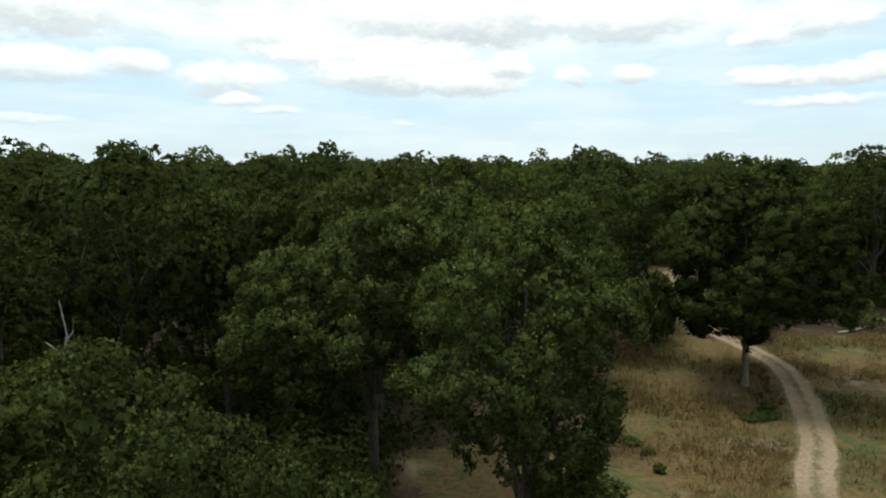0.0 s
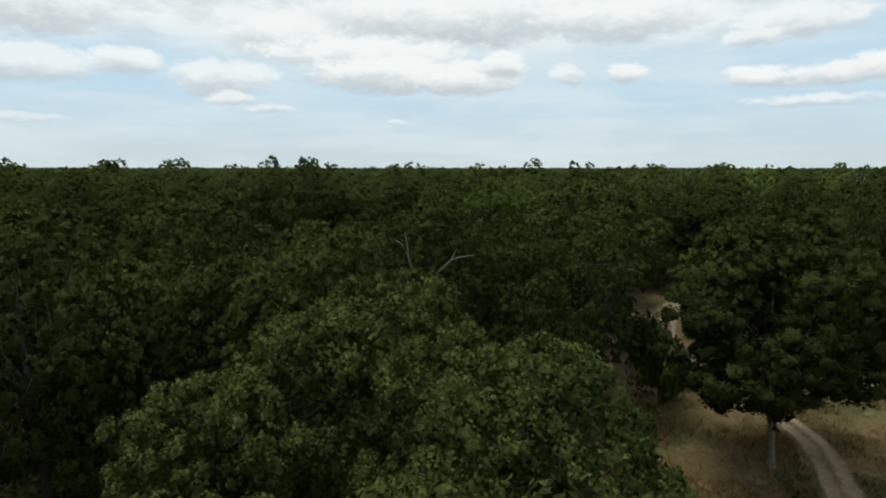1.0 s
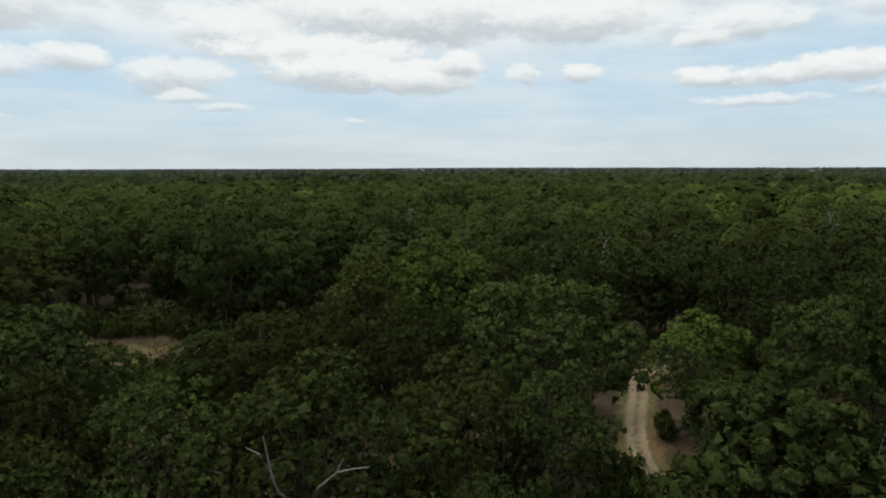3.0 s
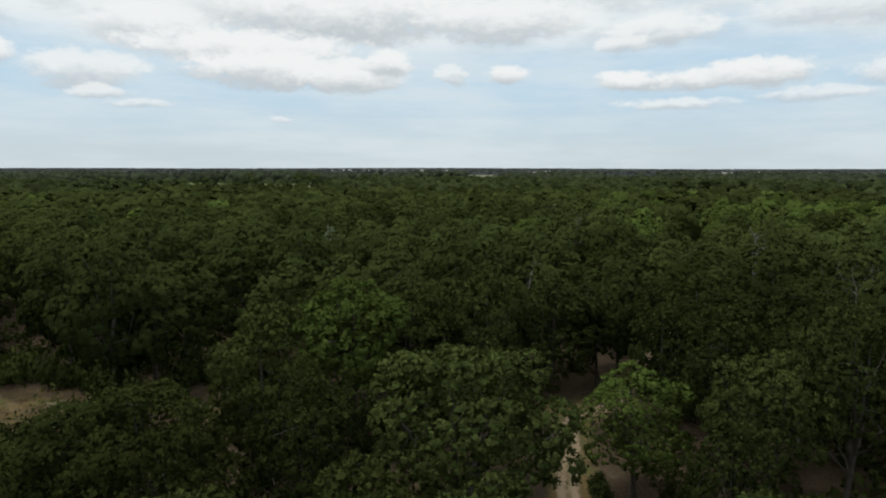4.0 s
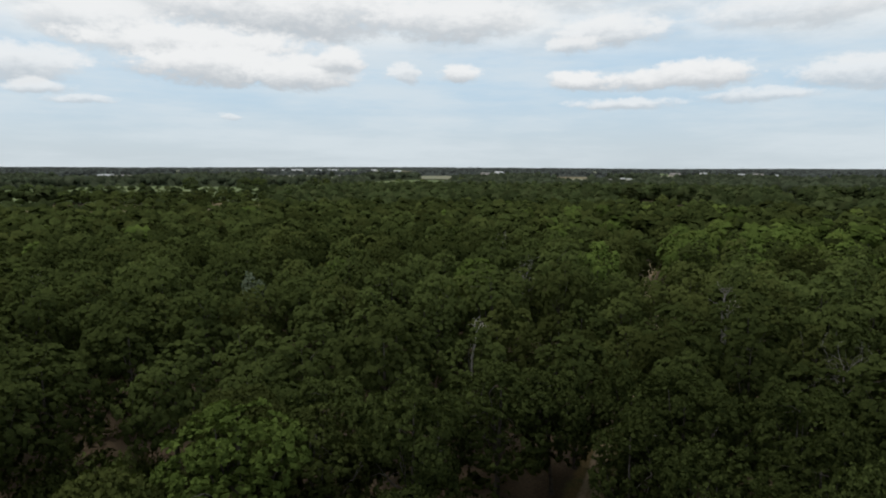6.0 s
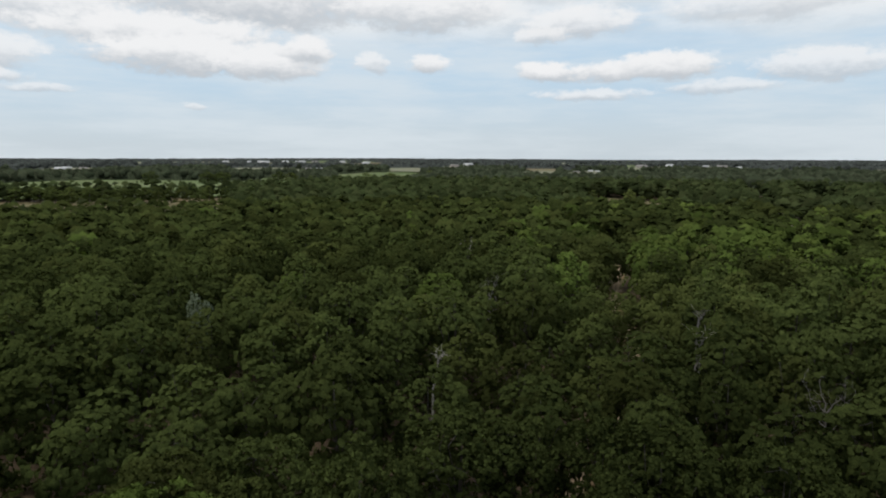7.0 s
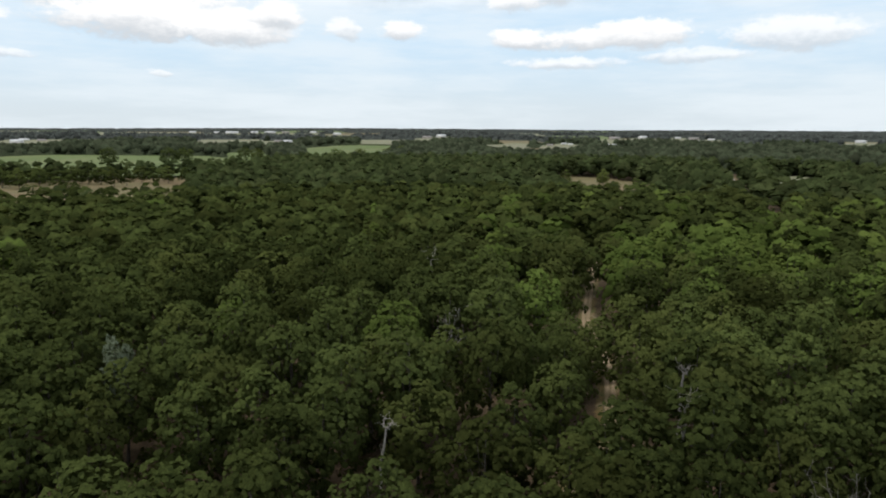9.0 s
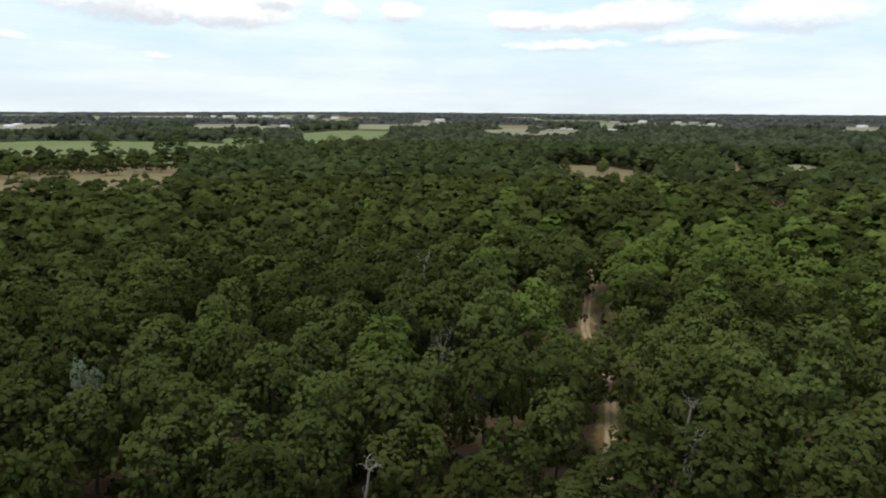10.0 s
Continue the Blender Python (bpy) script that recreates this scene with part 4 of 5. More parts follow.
def stand(name, kinds, idx, mat, label, with_trunks=False):
    """Many trees of the closed wood joined into one mesh."""
    vs, fs, ts, ns, count = [], [], [], [], 0
    for j in idx:
        kind = kinds[j % len(kinds)]
        q, o = kind.verts, kind.normals
        c, s, w = math.cos(spin[j]), math.sin(spin[j]), size_r[j] / CROWN_R
        vs.append(np.stack([(q[:, 0] * c - q[:, 1] * s) * w + sx[j], (q[:, 0] * s + q[:, 1] * c) * w + sy[j], q[:, 2] * size_h[j] / CROWN_TOP], 1))
        fs.append(kind.faces + count)
        count += len(q)
        ts.append(np.full(len(q), tints[j]))
        ns.append(np.stack([o[:, 0] * c - o[:, 1] * s, o[:, 0] * s + o[:, 1] * c, o[:, 2]], 1))
    if not vs:
        return
    me = mesh_of(name, np.concatenate(vs), np.concatenate(fs), mat, tint=np.concatenate(ts), normals=np.concatenate(ns))
    tagged(new(name, me), label, "woods", kind="stuff")
    if with_trunks:
        tubes = [tube([(sx[j], sy[j], -0.2), (sx[j], sy[j], 5.5), (sx[j] + 0.3, sy[j], 9.5)], (0.3, 0.2, 0.05), 4) for j in idx]
        tagged(new("woodland_trunks", mesh_of("woodland_trunks", *joined(tubes), M_BARK)), "grey-brown trunks of the far woods", "woods", kind="stuff")


stand("middle_woods", MIDDLE, [j for j in joined_near if not bright[j]], M_WOODS, "closed canopy of dark green oaks", True)
far = [j for j in rest if sight[j] and away[j] < 165]
farther = [j for j in rest if sight[j] and 165 <= away[j] < 300]
remote = [j for j in rest if not sight[j] or away[j] >= 300]
stand("far_woods", FAR, [j for j in far if not bright[j]], M_WOODS, "closed canopy of dark green oaks reaching into the distance", True)
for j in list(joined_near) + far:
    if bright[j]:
        plant(FAR[j % 5], sx[j], sy[j], size_r[j], size_h[j], spin[j], M_LIGHT, "light yellow-green oak, sun on the canopy put into its leaf colour", crown_gain=0.95 + 0.4 * tints[j])
stand("farther_light_woods", FARTHER, [j for j in farther if bright[j]], M_LIGHT_WOODS, "light yellow-green distant oaks, sun on the canopy put into their colour")
stand("farther_woods", FARTHER, [j for j in farther if not bright[j]], M_WOODS, "closed canopy of dark green oaks further off")
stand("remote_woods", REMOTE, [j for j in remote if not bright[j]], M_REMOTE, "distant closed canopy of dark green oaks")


def build_canopy():
    """Woods beyond, to the horizon: an uneven crown surface with the fields left out."""
    r = np.random.default_rng(8)
    az = np.radians(np.concatenate([np.arange(-42, 62, 0.33), np.arange(62, 318, 4.0)]))
    rad = [590.0]
    while rad[-1] < 4750:
        rad.append(rad[-1] * 1.016)
    rad = np.array(rad)
    a, d = np.meshgrid(az, rad)
    a = a + r.normal(size=a.shape) * 0.0012
    d = d * (1 + r.normal(size=a.shape) * 0.004)
    x, y = 23 + d * np.sin(a), 58 + d * np.cos(a)
    z = r.uniform(3.5, 9.0, a.shape) + 2.0 * np.sin(x * 0.004) * np.cos(y * 0.003) + np.clip((d - 2500) / 2200, 0, 1) * 6 * (0.5 + 0.5 * np.sin(a * 9))
    for poly in ALL_FIELDS:
        z = np.where(from_edge(poly, x, y) < 4, -0.6, z)
    z = np.where(from_lots(x, y) < 3, -0.6, z)
    z = np.where(from_line(ROAD, x, y) < 7, -0.6, z)
    z[0] = -0.5
    h, w = a.shape
    v = np.stack([x, y, z], 2).reshape(-1, 3)
    tint = r.random(len(v))
    split = int(np.searchsorted(rad, 1500))
    # both rings carry haze in their colour, the farther one more
    for lo, hi, mat, name, label in ((0, split, M_HORIZON, "horizon_woods", "wooded plain of dark oaks beyond the fields, greyed for haze"), (split, h - 1, M_HAZY, "hazy_plain_woods", "wooded plain reaching to the flat horizon, coloured pale grey-green for haze")):
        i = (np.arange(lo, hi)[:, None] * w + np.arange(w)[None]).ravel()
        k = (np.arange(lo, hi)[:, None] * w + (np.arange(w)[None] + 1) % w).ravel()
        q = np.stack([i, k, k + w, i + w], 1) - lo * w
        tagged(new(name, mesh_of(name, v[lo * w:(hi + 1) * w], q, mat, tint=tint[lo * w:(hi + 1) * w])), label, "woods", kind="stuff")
    # crowns that break the surface up
    n = 27000
    dd = 600 * (3000 / 600) ** r.random(n)
    aa = np.radians(r.uniform(-40, 60, n))
    cx, cy = 23 + dd * np.sin(aa), 58 + dd * np.cos(aa)
    clumped = np.sin(cx * 0.011 + 1.7 * np.sin(cy * 0.004)) + np.sin(cy * 0.009 + cx * 0.003) + r.normal(size=n) * 0.5
    ok = clumped > -0.9
    for poly in ALL_FIELDS:
        ok &= from_edge(poly, cx, cy) > 5
    ok &= (from_lots(cx, cy) > 2) & (from_line(ROAD, cx, cy) > 9)
    cx, cy, dd = cx[ok], cy[ok], dd[ok]
    wide = r.uniform(3.2, 5.6, len(cx)) * (1 + dd / 3000)
    top = r.uniform(10.5, 15.5, len(cx))
    for near, mat, name, label in ((dd < 1500, M_HORIZON, "distant_crowns", "round distant oak crowns beyond the fields, greyed for haze"), (dd >= 1500, M_HAZY, "hazy_crowns", "distant tree crowns of the far plain, coloured pale for haze")):
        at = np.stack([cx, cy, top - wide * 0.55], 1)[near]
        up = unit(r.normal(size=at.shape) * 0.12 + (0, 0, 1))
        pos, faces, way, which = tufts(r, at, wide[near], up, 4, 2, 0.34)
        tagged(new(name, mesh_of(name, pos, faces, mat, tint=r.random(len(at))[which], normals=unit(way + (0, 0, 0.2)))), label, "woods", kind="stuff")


build_canopy()


# ---- trees of the fields ----
for i, (x, y, r, h) in enumerate([(-74, 742, 8.5, 17), (-20, 735, 9, 17), (-6, 745, 9, 16), (52, 790, 8, 15), (64, 760, 7, 15), (140, 720, 8, 15), (170, 745, 7, 14), (205, 760, 7, 14), (232, 800, 8, 15),
                                   (-120, 548, 6.0, 11.5), (-104, 520, 5.8, 11), (-92, 508, 5.8, 11.5), (-85, 524, 5.6, 12), (-72, 505, 4, 8), (-64, 500, 5, 9), (-58, 530, 5.6, 11.5), (-50, 525, 5.2, 11), (-40, 508, 5.0, 12), (-33, 511, 4.8, 11.5),
                                   (-26, 530, 5.2, 11.5), (-18, 525, 5.0, 11), (-9, 522, 4.8, 12), (2, 515, 5.0, 11.5), (-66, 536, 5.4, 11), (-110, 540, 5.6, 11.5), (-98, 533, 5.4, 11.5), (-46, 538, 5.2, 11), (-115, 560, 6.2, 11), (-126, 556, 6.4, 11.5), (-104, 552, 6.0, 10.5), (-93, 556, 6.2, 11), (-82, 552, 6.0, 10.5), (-72, 556, 6.2, 11.5), (-134, 548, 6.4, 11), (-88, 540, 5.8, 10.5), (-54, 548, 5.6, 10), (-36, 545, 5.6, 10.5), (-13, 540, 5.6, 10), (-77, 470, 5, 6), (-55, 462, 5.5, 7),
                                   (225, 418, 2.2, 5), (232, 432, 1.8, 4), (243, 430, 2.4, 6), (266, 425, 4.6, 10), (250, 388, 2.6, 6), (236, 404, 2.2, 5), (276, 440, 4.4, 10), (255, 455, 4.2, 9), (268, 392, 3.6, 8), (222, 382, 3.2, 8)]):
    plant(FAR[i % 5] if h < 14 else MIDDLE[i % 6], x, y, r, h, i * 1.7, None, "dark oak standing open in the pasture")


# ---- dead trees ----
def dead_tree(x, y, h, seed, spread_r, label, stems=1, wood=None, girth=0.8):
    r = np.random.default_rng(seed)
    ob = thing("dead_tree", x, y, float(lie(x, y)))
    base = np.array([r.normal() * 0.4, r.normal() * 0.4, h - spread_r * 1.5])
    stem = limb(r, (0, 0, -0.2), base, 0.0, 6)
    part("trunk", mesh_of("trunk", *tube(stem, np.linspace(0.24, 0.13, 6) * girth, 8), wood or M_DEADWOOD, True), ob)
    for i in range(4 + stems):
        tubes = []
        a = stem[-1] if i < 3 else stem[3] + (stem[-1] - stem[3]) * r.random()
        turn = i * 2.4 + r.uniform(-0.5, 0.5)
        reach = spread_r * r.uniform(0.55, 1.0)
        e = a + (math.cos(turn) * reach, math.sin(turn) * reach, spread_r * r.uniform(0.8, 1.6))
        p = limb(r, a, e, -0.35, 6)
        p += r.normal(size=p.shape) * 0.1 * np.linspace(0, 1, 6)[:, None]
        tubes.append(tube(p, np.linspace(0.10, 0.03, 6) * girth, 6))
        for _ in range(5):
            k = r.integers(2, 6)
            q = p[k] + (r.normal(size=3) * (0.7, 0.7, 0.4) + (0, 0, 0.7)) * min(1.0, spread_r)
            tubes.append(tube(limb(r, p[k], q, 0.05, 4), np.linspace(0.042, 0.014, 4) * girth, 5))
        part("dead_branch", mesh_of("dead_branch", *joined(tubes), wood or M_DEADWOOD, True), ob)
    return tagged(ob, label, "dead tree", "dead trees in the wood")


dead_tree(33.8, 111.8, 11.0, 3, 0.6, "bleached bare dead tree with a forked broken top", 0)
dead_tree(63.6, 102.2, 13.9, 4, 1.5, "bleached bare dead tree with forked limbs", 0)
dead_tree(65.2, 105.5, 15.0, 14, 0.6, "thin bleached dead snag rising from the canopy", 0, M_PALEWOOD)
dead_tree(62.4, 179.7, 14.2, 5, 1.8, "bare dead tree amid dark oaks")
dead_tree(64.0, 85.3, 13.2, 6, 2.2, "bare grey dead tree with spreading limbs", 4, M_GREYWOOD, 0.55)
dead_tree(49.2, 131.6, 15.2, 7, 2.0, "grey leafless tree with a round fan of twigs", 9, M_PALEWOOD, 0.55)
dead_tree(-26.0, 150.0, 12.5, 8, 1.6, "bare dead tree amid dark oaks")


def dead_part(tree, parts):
    """Bleached dead limbs in a living crown, given in place, hung on the tree."""
    back = tree.matrix_basis.inverted()
    for pts, r0, r1 in parts:
        p = np.array([tuple(back @ Vector(q)) for q in pts])
        part("dead_branch", mesh_of("dead_branch", *tube(p, np.linspace(r0, r1, len(p)) * 0.62, 6), M_PALEWOOD, True), tree, "bleached dead branch")


dead_part(TREE_AT["spreading"], [([(0.1, 42.0, 8.0), (-0.36, 39.3, 10.2), (-0.53, 39, 11.1), (-0.87, 38.9, 11.8), (-1.3, 38.8, 12.1)], 0.09, 0.025), ([(-0.5, 39, 10.9), (-0.6, 38.9, 11.7), (-0.7, 38.8, 12.5)], 0.07, 0.02),
                                  ([(0.4, 42.0, 8.2), (1.0, 39.3, 10.3), (1.7, 39, 11.0), (2.2, 38.9, 11.15), (2.8, 38.8, 11.25)], 0.09, 0.025), ([(1.6, 39, 10.9), (1.95, 38.8, 11.6)], 0.05, 0.02)])


def leaning_snag():
    ob = thing("leaning_dead_tree", -15.9, 28.2, -0.2)
    p = np.array([(0, 0, -0.2), (0.7, 0, 3.2), (1.6, 0, 6.3), (2.7, 0, 8.6), (3.9, 0, 10.1), (3.7, 0, 10.9)])
    part("trunk", mesh_of("trunk", *tube(p, [0.12, 0.09, 0.065, 0.05, 0.035, 0.015], 7), M_BARK, True), ob)
    part("dead_branch", mesh_of("dead_branch", *tube([(3.9, 0, 10.05), (4.1, 0.1, 10.8), (4.5, 0.1, 11.0)], [0.06, 0.04, 0.02], 5), M_BARK, True), ob)
    tagged(ob, "leaning grey dead tree in the deep shade of oaks", "dead tree", "dead trees in the wood")


leaning_snag()


def thin_snag():
    ob = thing("dead_sapling", -12.2, 19.9, float(lie(-12.2, 19.9)), 0.0, (1, 1, 1.07))
    part("trunk", mesh_of("trunk", *tube([(-0.5, 0, -0.2), (-0.35, 0.1, 3.0), (-0.3, 0, 5.6), (0.1, 0, 6.6), (0.25, 0.05, 7.4), (0.1, 0, 8.5)], [0.09, 0.075, 0.06, 0.05, 0.035, 0.015], 7), M_DEADWOOD, True), ob)
    part("dead_branch", mesh_of("dead_branch", *tube([(0.12, 0, 6.7), (-0.2, 0, 7.05), (-0.5, 0.1, 7.2)], [0.04, 0.03, 0.012], 5), M_DEADWOOD, True), ob)
    part("dead_branch", mesh_of("dead_branch", *tube([(0.2, 0, 7.2), (0.42, 0.1, 7.5), (0.45, 0.1, 7.75)], [0.03, 0.022, 0.01], 5), M_DEADWOOD, True), ob)
    tagged(ob, "thin bleached dead sapling forking at the wood edge", "dead tree", "dead trees in the wood")


thin_snag()


# ---- clearing: log, gate, shrubs, grass ----
def fallen_log():
    ob = thing("fallen_log", 32.6, 51.9, float(lie(33, 52)))
    p = np.array([(0, 0, 0.12), (1.6, 0.6, 0.14), (3.4, 1.4, 0.3), (5.4, 2.3, 0.7)])
    part("trunk", mesh_of("trunk", *tube(p, [0.11, 0.13, 0.11, 0.07], 9), M_DEADWOOD, True), ob)
    part("dead_branch", mesh_of("dead_branch", *tube([(3.2, 1.3, 0.28), (3.8, 0.9, 0.5), (4.6, 0.7, 0.2)], [0.05, 0.035, 0.02], 6), M_DEADWOOD, True), ob)
    tagged(ob, "pale fallen tree trunk lying in dry grass", "log")


def farm_gate(x, y, heading, length):
    ob = thing("farm_gate", x, y, float(lie(x, y)), heading)
    for u in (0.03, length / 2, length - 0.03):
        part("gate_upright", mesh_of("gate_upright", *tube([(u, 0, 0.12), (u, 0, 0.7), (u, 0, 1.27)], [0.022] * 3, 8), M_GATE, True), ob)
    for i in range(5):
        z = 0.2 + i * 0.26
        part("gate_bar", mesh_of("gate_bar", *tube([(0, 0.0, z), (length / 2, 0.0, z), (length, 0.0, z)], [0.022] * 3, 8), M_GATE, True), ob)
    for u in (-0.15, length + 0.15):
        part("gate_post", mesh_of("gate_post", *tube([(u, 0, -0.3), (u, 0, 0.8), (u, 0, 1.5)], [0.08, 0.075, 0.07], 8), M_BARK, True), ob, "weathered round wooden post")
    tagged(ob, "pale galvanised five-bar farm gate on wooden posts", "gate")


fallen_log()
farm_gate(-8.3, 89.4, math.atan2(-1.8, 2.4), 3.0)


def shrub_mesh(seed, n, size, mat):
    r = np.random.default_rng(seed)
    k = 14
    c = unit(r.normal(size=(k, 3))) * r.uniform(0.2, 0.75, (k, 1)) * (1, 1, 0.5) + (0, 0, 0.45)
    c[:, 2] = np.maximum(c[:, 2], 0.15)
    pick = r.integers(0, k, n)
    d = unit(r.normal(size=(n, 3)) + (0, 0, 0.5))
    pos = c[pick] + d * r.uniform(0.15, 0.38, (n, 1))
    pos[:, 2] = np.maximum(pos[:, 2], 0.02)
    v = leaf_tris(r, pos, unit(d + 0.3 * r.normal(size=(n, 3))), size).reshape(-1, 3)
    return mesh_of("foliage", v, np.arange(len(v)).reshape(-1, 3), mat, normals=np.repeat(d, 3, 0))


SHRUBS = [shrub_mesh(90 + i, 900, 0.17, M_LEAF) for i in range(3)]
TWIGS = joined([tube([(0, 0, -0.05), (0.1 * math.cos(a), 0.1 * math.sin(a), 0.3), (0.4 * math.cos(a), 0.4 * math.sin(a), 0.7)], (0.03, 0.02, 0.01), 4) for a in np.arange(6) * 1.05])
TWIG_MESH = mesh_of("stems", *TWIGS, M_BARK)
for i, (x, y, r, h) in enumerate([(9.4, 31.4, 0.9, 0.35), (10.2, 30.2, 0.6, 0.25), (17.4, 34.7, 1.1, 0.3), (18.6, 35.2, 1.0, 0.3), (18.9, 36.4, 0.7, 0.4), (6.7, 25.2, 1.2, 1.2), (5.4, 25.4, 1.0, 1.5), (-6.8, 26.8, 1.0, 1.4), (10.0, 28.2, 0.5, 0.4), (26.0, 53.0, 1.8, 3.2),
                                   (17.0, 52.6, 1.9, 5.0), (24.0, 54.0, 1.9, 3.2), (18.6, 56.8, 1.7, 2.8), (25.0, 50.5, 1.6, 2.4), (25.4, 58.5, 1.7, 2.6), (16.6, 49.4, 2.0, 4.6),
                                   (25.4, 66.0, 1.5, 2.0), (17.8, 61.0, 1.4, 2.0), (19.0, 68.0, 1.6, 2.2), (30.5, 74.0, 1.5, 2.0), (-15.5, 86.5, 1.6, 1.8), (-13.5, 83.0, 1.3, 1.2), (-17.5, 89.0, 1.2, 1.0)]):
    ob = thing("shrub", x, y, float(lie(x, y)), i * 1.3, (r, r, h))
    part("stems", TWIG_MESH, ob)
    part("foliage", SHRUBS[i % 3], ob).color = (0.4, 1.25, 0.3, 1)
    tagged(ob, "low leafy green shrub in dry grass", "shrub", "shrubs of the clearing")


def scatter_stuff(name, x, y, make, mat, label, category):
    """One mesh of many small growths; make gives corners and normals about the origin."""
    r = np.random.default_rng(77)
    vs, ns, ts = [], [], []
    z = lie(x, y)
    for i in range(len(x)):
        v, nn = make(r)
        vs.append(v + (x[i], y[i], z[i]))
        ns.append(nn)
        ts.append(np.full(len(v), r.random()))
    v = np.concatenate(vs)
    tagged(new(name, mesh_of(name, v, np.arange(len(v)).reshape(-1, 3), mat, tint=np.concatenate(ts), normals=np.concatenate(ns))), label, category, kind="stuff")


def tuft(r):
    k = 7
    a, lean, h = r.uniform(0, 6.28, k), r.uniform(0.1, 0.45, k), r.uniform(0.12, 0.46, k)
    o = r.normal(size=(k, 2)) * 0.2
    w = 0.022
    v = np.stack([np.stack([o[:, 0] - w * np.sin(a), o[:, 1] + w * np.cos(a), np.full(k, -0.02)], 1), np.stack([o[:, 0] + w * np.sin(a), o[:, 1] - w * np.cos(a), np.full(k, -0.02)], 1),
                  np.stack([o[:, 0] + lean * np.cos(a), o[:, 1] + lean * np.sin(a), h], 1)], 1).reshape(-1, 3)
    return v, np.tile(unit(np.array([[0.1, 0.1, 1.0]])), (len(v), 1))


def fine_undergrowth(r):
    k = 110
    d = unit(r.normal(size=(k, 3)) + (0, 0, 0.5))
    d[:, 2] = np.abs(d[:, 2])
    pos = d * r.uniform(0.5, 1.1, (k, 1)) * (r.uniform(0.9, 1.7), r.uniform(0.9, 1.7), r.uniform(0.8, 2.2)) + (0, 0, 0.1)
    v = leaf_tris(r, pos, unit(d + 0.3 * r.normal(size=d.shape)), 0.28).reshape(-1, 3)
    v[:, 2] = np.maximum(v[:, 2], 0.0)
    return v, np.repeat(d, 3, 0)


def undergrowth(r):
    k = 32
    d = unit(r.normal(size=(k, 3)) + (0, 0, 0.5))
    d[:, 2] = np.abs(d[:, 2])
    pos = d * r.uniform(0.5, 1.1, (k, 1)) * (r.uniform(0.9, 1.7), r.uniform(0.9, 1.7), r.uniform(0.8, 2.2)) + (0, 0, 0.1)
    v = leaf_tris(r, pos, unit(d + 0.3 * r.normal(size=d.shape)), 0.6).reshape(-1, 3)
    v[:, 2] = np.maximum(v[:, 2], 0.0)
    return v, np.repeat(d, 3, 0)


r = np.random.default_rng(31)
gx, gy = r.uniform(6, 48, 26000), r.uniform(14, 56, 26000)
patchy = np.sin(gx * 0.6 + 1.3 * np.sin(gy * 0.35)) + np.sin(gy * 0.8 + gx * 0.2) + r.normal(size=len(gx)) * 0.8
ok = (from_edge(OPEN[0], gx, gy) < 0.5) & (from_line(TRACK, gx, gy) > 1.15) & (patchy > -0.2)
ex, ey = r.uniform(-46, -3, 3000), r.uniform(79, 114, 3000)
ok2 = (from_edge(OPEN[1], ex, ey) < 0.5) | (from_edge(OPEN[2], ex, ey) < 0.5)
scatter_stuff("dry_grass", np.concatenate([gx[ok], ex[ok2]]), np.concatenate([gy[ok], ey[ok2]]), tuft, M_STRAW, "tall dry tan grass of the clearing", "grass")
ux, uy = np.concatenate([r.uniform(-40, 100, 3600), r.uniform(-18, -3, 420)]), np.concatenate([r.uniform(6, 170, 3600), r.uniform(17, 42, 420)])
ok = wooded(ux, uy, 1.0) & ~((ux > -3) & (ux < 9) & (uy < 30) & (uy > 20)) & ~((np.abs(ux) < 5) & (uy < 14)) & seen(ux, uy)
close = uy < 52
scatter_stuff("undergrowth", ux[ok & close], uy[ok & close], fine_undergrowth, M_WOODS, "dark leafy undergrowth beneath the oaks", "undergrowth")
scatter_stuff("far_undergrowth", ux[ok & ~close], uy[ok & ~close], undergrowth, M_WOODS, "dark leafy undergrowth beneath the closed wood", "undergrowth")


def edge_bush(r):
    v, nn = fine_undergrowth(r)
    return v * (1.25, 1.25, r.uniform(1.3, 2.6)), nn


bx, by = r.uniform(-60, 4, 5200), r.uniform(60, 125, 5200)
rim = np.minimum(from_edge(OPEN[1], bx, by), from_edge(OPEN[2], bx, by))
low = inside([(-40, 79), (-20, 72), (-9, 70), (-3, 76), (-4, 82), (-14, 80), (-24, 79)], bx, by)
ok = ((rim > 0.6) & (rim < 5.0) & (r.random(len(bx)) < 0.5)) | (low & (r.random(len(bx)) < 0.3))
ok &= (np.hypot(bx + 7.3, by - 87.4) > 2.6) & (from_line([(-8.5, 91), (-5, 75)], bx, by) > 4.0)
scatter_stuff("edge_bushes", bx[ok], by[ok], edge_bush, M_WOODS, "leafy dark green bushes round the small clearing", "undergrowth")


# ---- far houses ----
def box(w, d, h, z=0.0):
    x, y = w / 2, d / 2
    v = [(-x, -y, z), (x, -y, z), (x, y, z), (-x, y, z), (-x, -y, z + h), (x, -y, z + h), (x, y, z + h), (-x, y, z + h)]
    return np.array(v), np.array([(0, 3, 2, 1), (4, 5, 6, 7), (0, 1, 5, 4), (1, 2, 6, 5), (2, 3, 7, 6), (3, 0, 4, 7)])


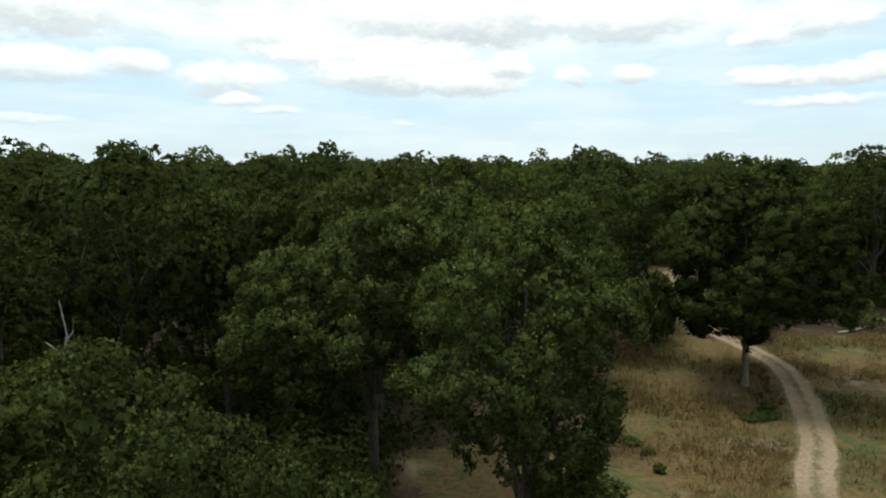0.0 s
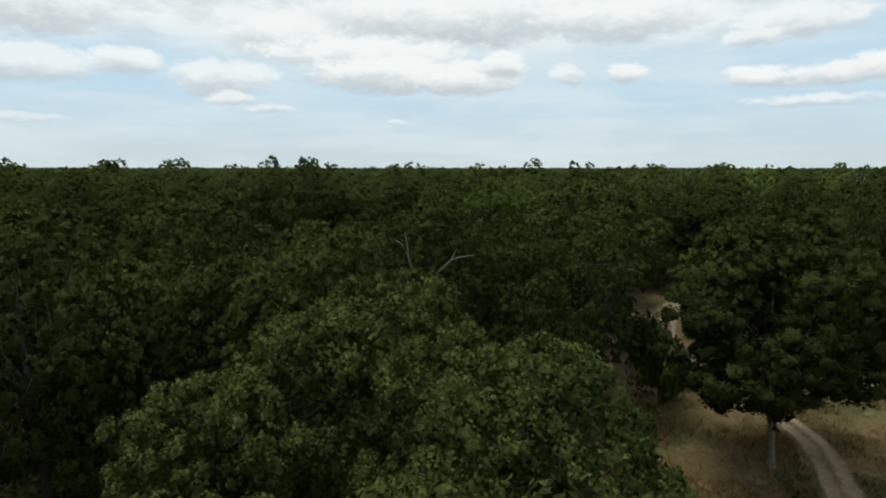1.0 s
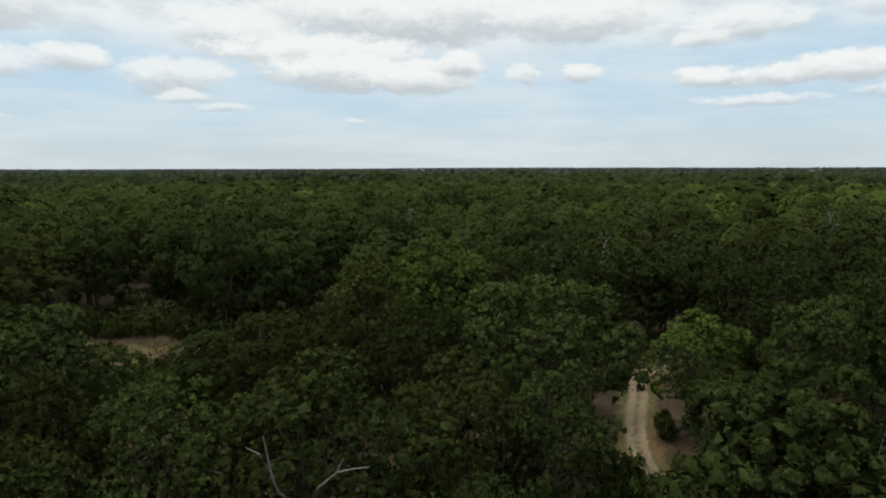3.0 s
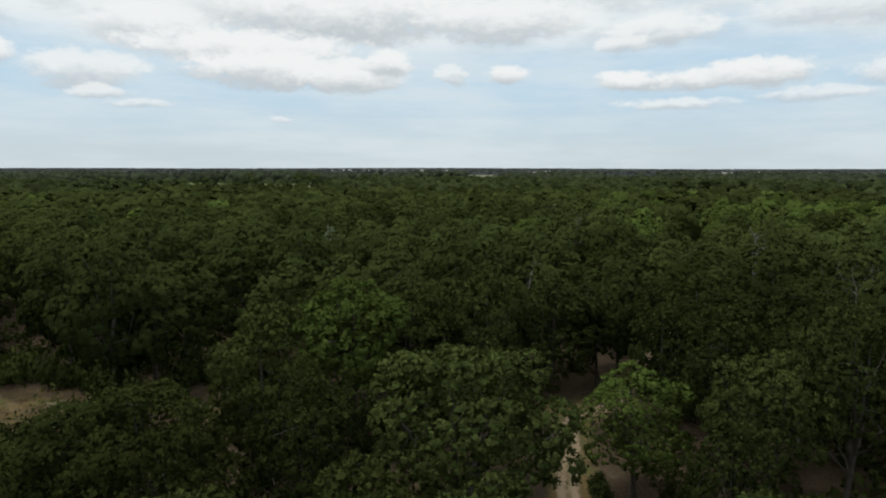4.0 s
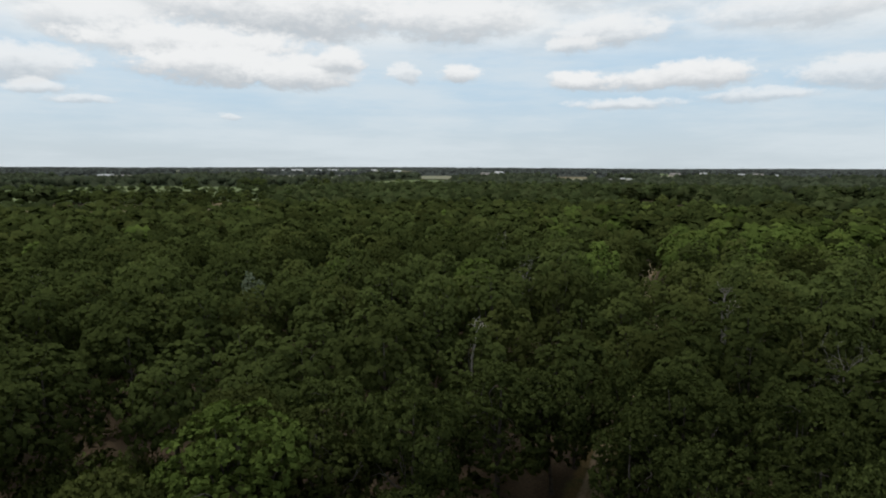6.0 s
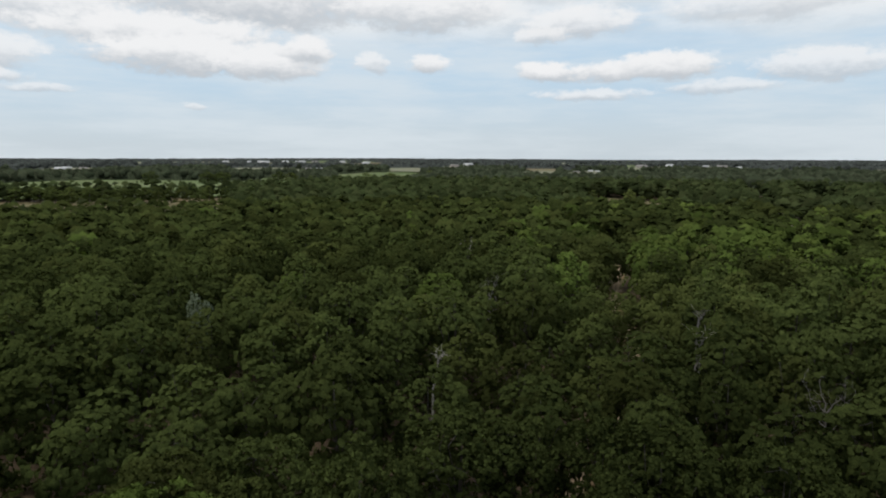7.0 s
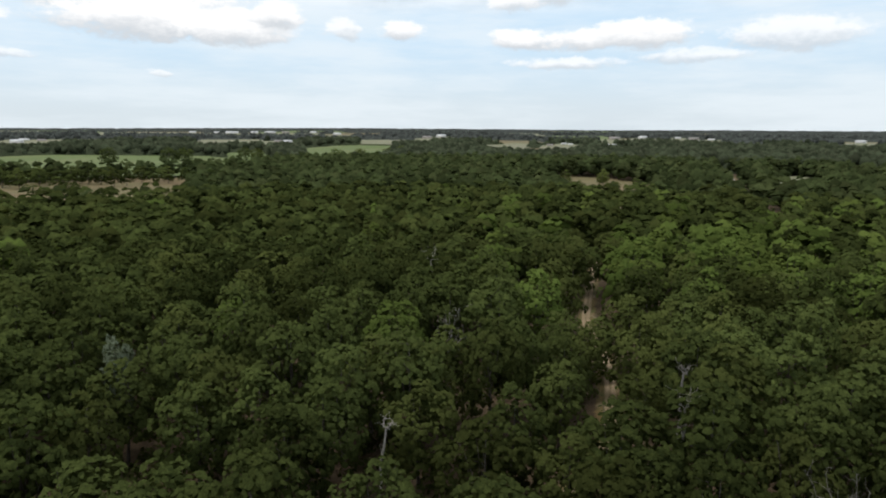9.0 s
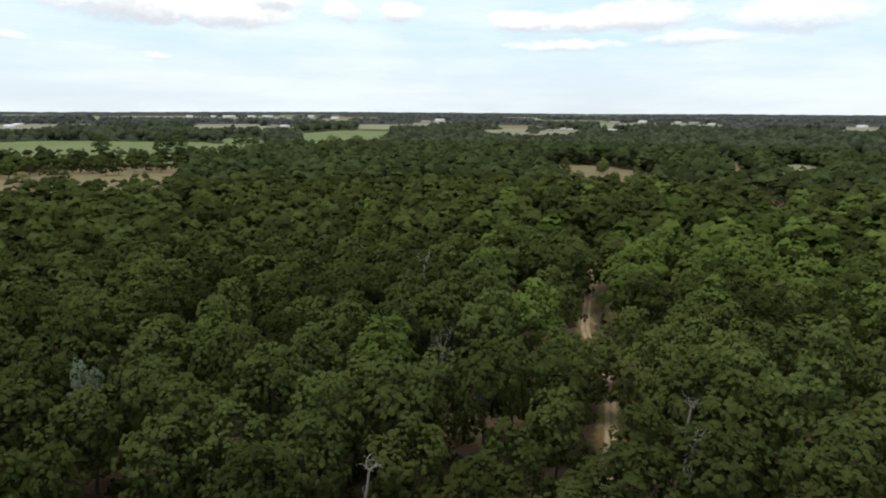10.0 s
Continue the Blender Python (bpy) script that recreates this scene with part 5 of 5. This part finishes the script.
def roof_shape(w, d, z, rise, over=0.5, thick=0.25):
    """A gabled roof of two slabs with eaves."""
    x, y = w / 2 + over, d / 2 + over
    prof = [(-y, z), (0, z + rise), (y, z), (y, z - thick), (0, z + rise - thick), (-y, z - thick)]
    v = [(s * x, a, b) for s in (-1, 1) for a, b in prof]
    f = [(0, 6, 7, 1), (1, 7, 8, 2), (2, 8, 9, 3), (3, 9, 10, 4), (4, 10, 11, 5), (5, 11, 6, 0), (0, 1, 4, 5), (1, 2, 3, 4), (6, 11, 10, 7), (7, 10, 9, 8)]
    return np.array(v), np.array(f)


def house(x, y, w, kind):
    depth, h = min(w * 0.6, 16.0), 3.0 if w < 20 else 5.0
    wall, roof = ((M_WHITE, M_METALROOF), (M_CREAM, M_SHINGLE), (M_BRICKWALL, M_SHINGLE))[kind]
    ob = thing("house" if w < 28 else "barn", x, y, 0.15, math.atan2(23 - x, y - 58) + 0.35 * math.sin(x))
    bv, bf = box(w, depth, h, -0.3)
    bv[4:, 2] = h
    part("wall", mesh_of("wall", bv, bf, wall), ob)
    for side in (-1, 1):
        gv = [(side * (w / 2 - q), y0, z0) for q in (0, 0.2) for y0, z0 in ((-depth / 2, h), (depth / 2, h), (0, h + depth * 0.27))]
        part("gable", mesh_of("gable", gv, [(0, 1, 2), (3, 5, 4), (0, 3, 1), (1, 3, 4), (1, 4, 2), (2, 4, 5), (2, 5, 0), (0, 5, 3)], wall), ob)
    part("roof", mesh_of("roof", *roof_shape(w, depth, h + 0.1, depth * 0.29), roof), ob)
    for i in range(4):
        u = (i - 1.5) * w * 0.22
        v, f = box(1.2 if i != 2 else 1.1, 0.12, 1.3 if i != 2 else 2.1, 1.0 if i != 2 else 0.2)
        part("window" if i != 2 else "door", mesh_of("pane", v + (u, -depth / 2 - 0.04, 0), f, M_GLASS), ob)
    tagged(ob, ("white house with a pale metal roof in a far yard", "cream house with a grey shingle roof in a far yard", "brick house with a grey shingle roof among trees")[kind] if w < 28
           else "long pale metal-roofed barn far off across the plain", "house" if w < 28 else "barn", "far houses" if w < 28 else "far barns")


for x, y, w, kind in HOUSES:
    house(x, y, w * 0.7, kind)
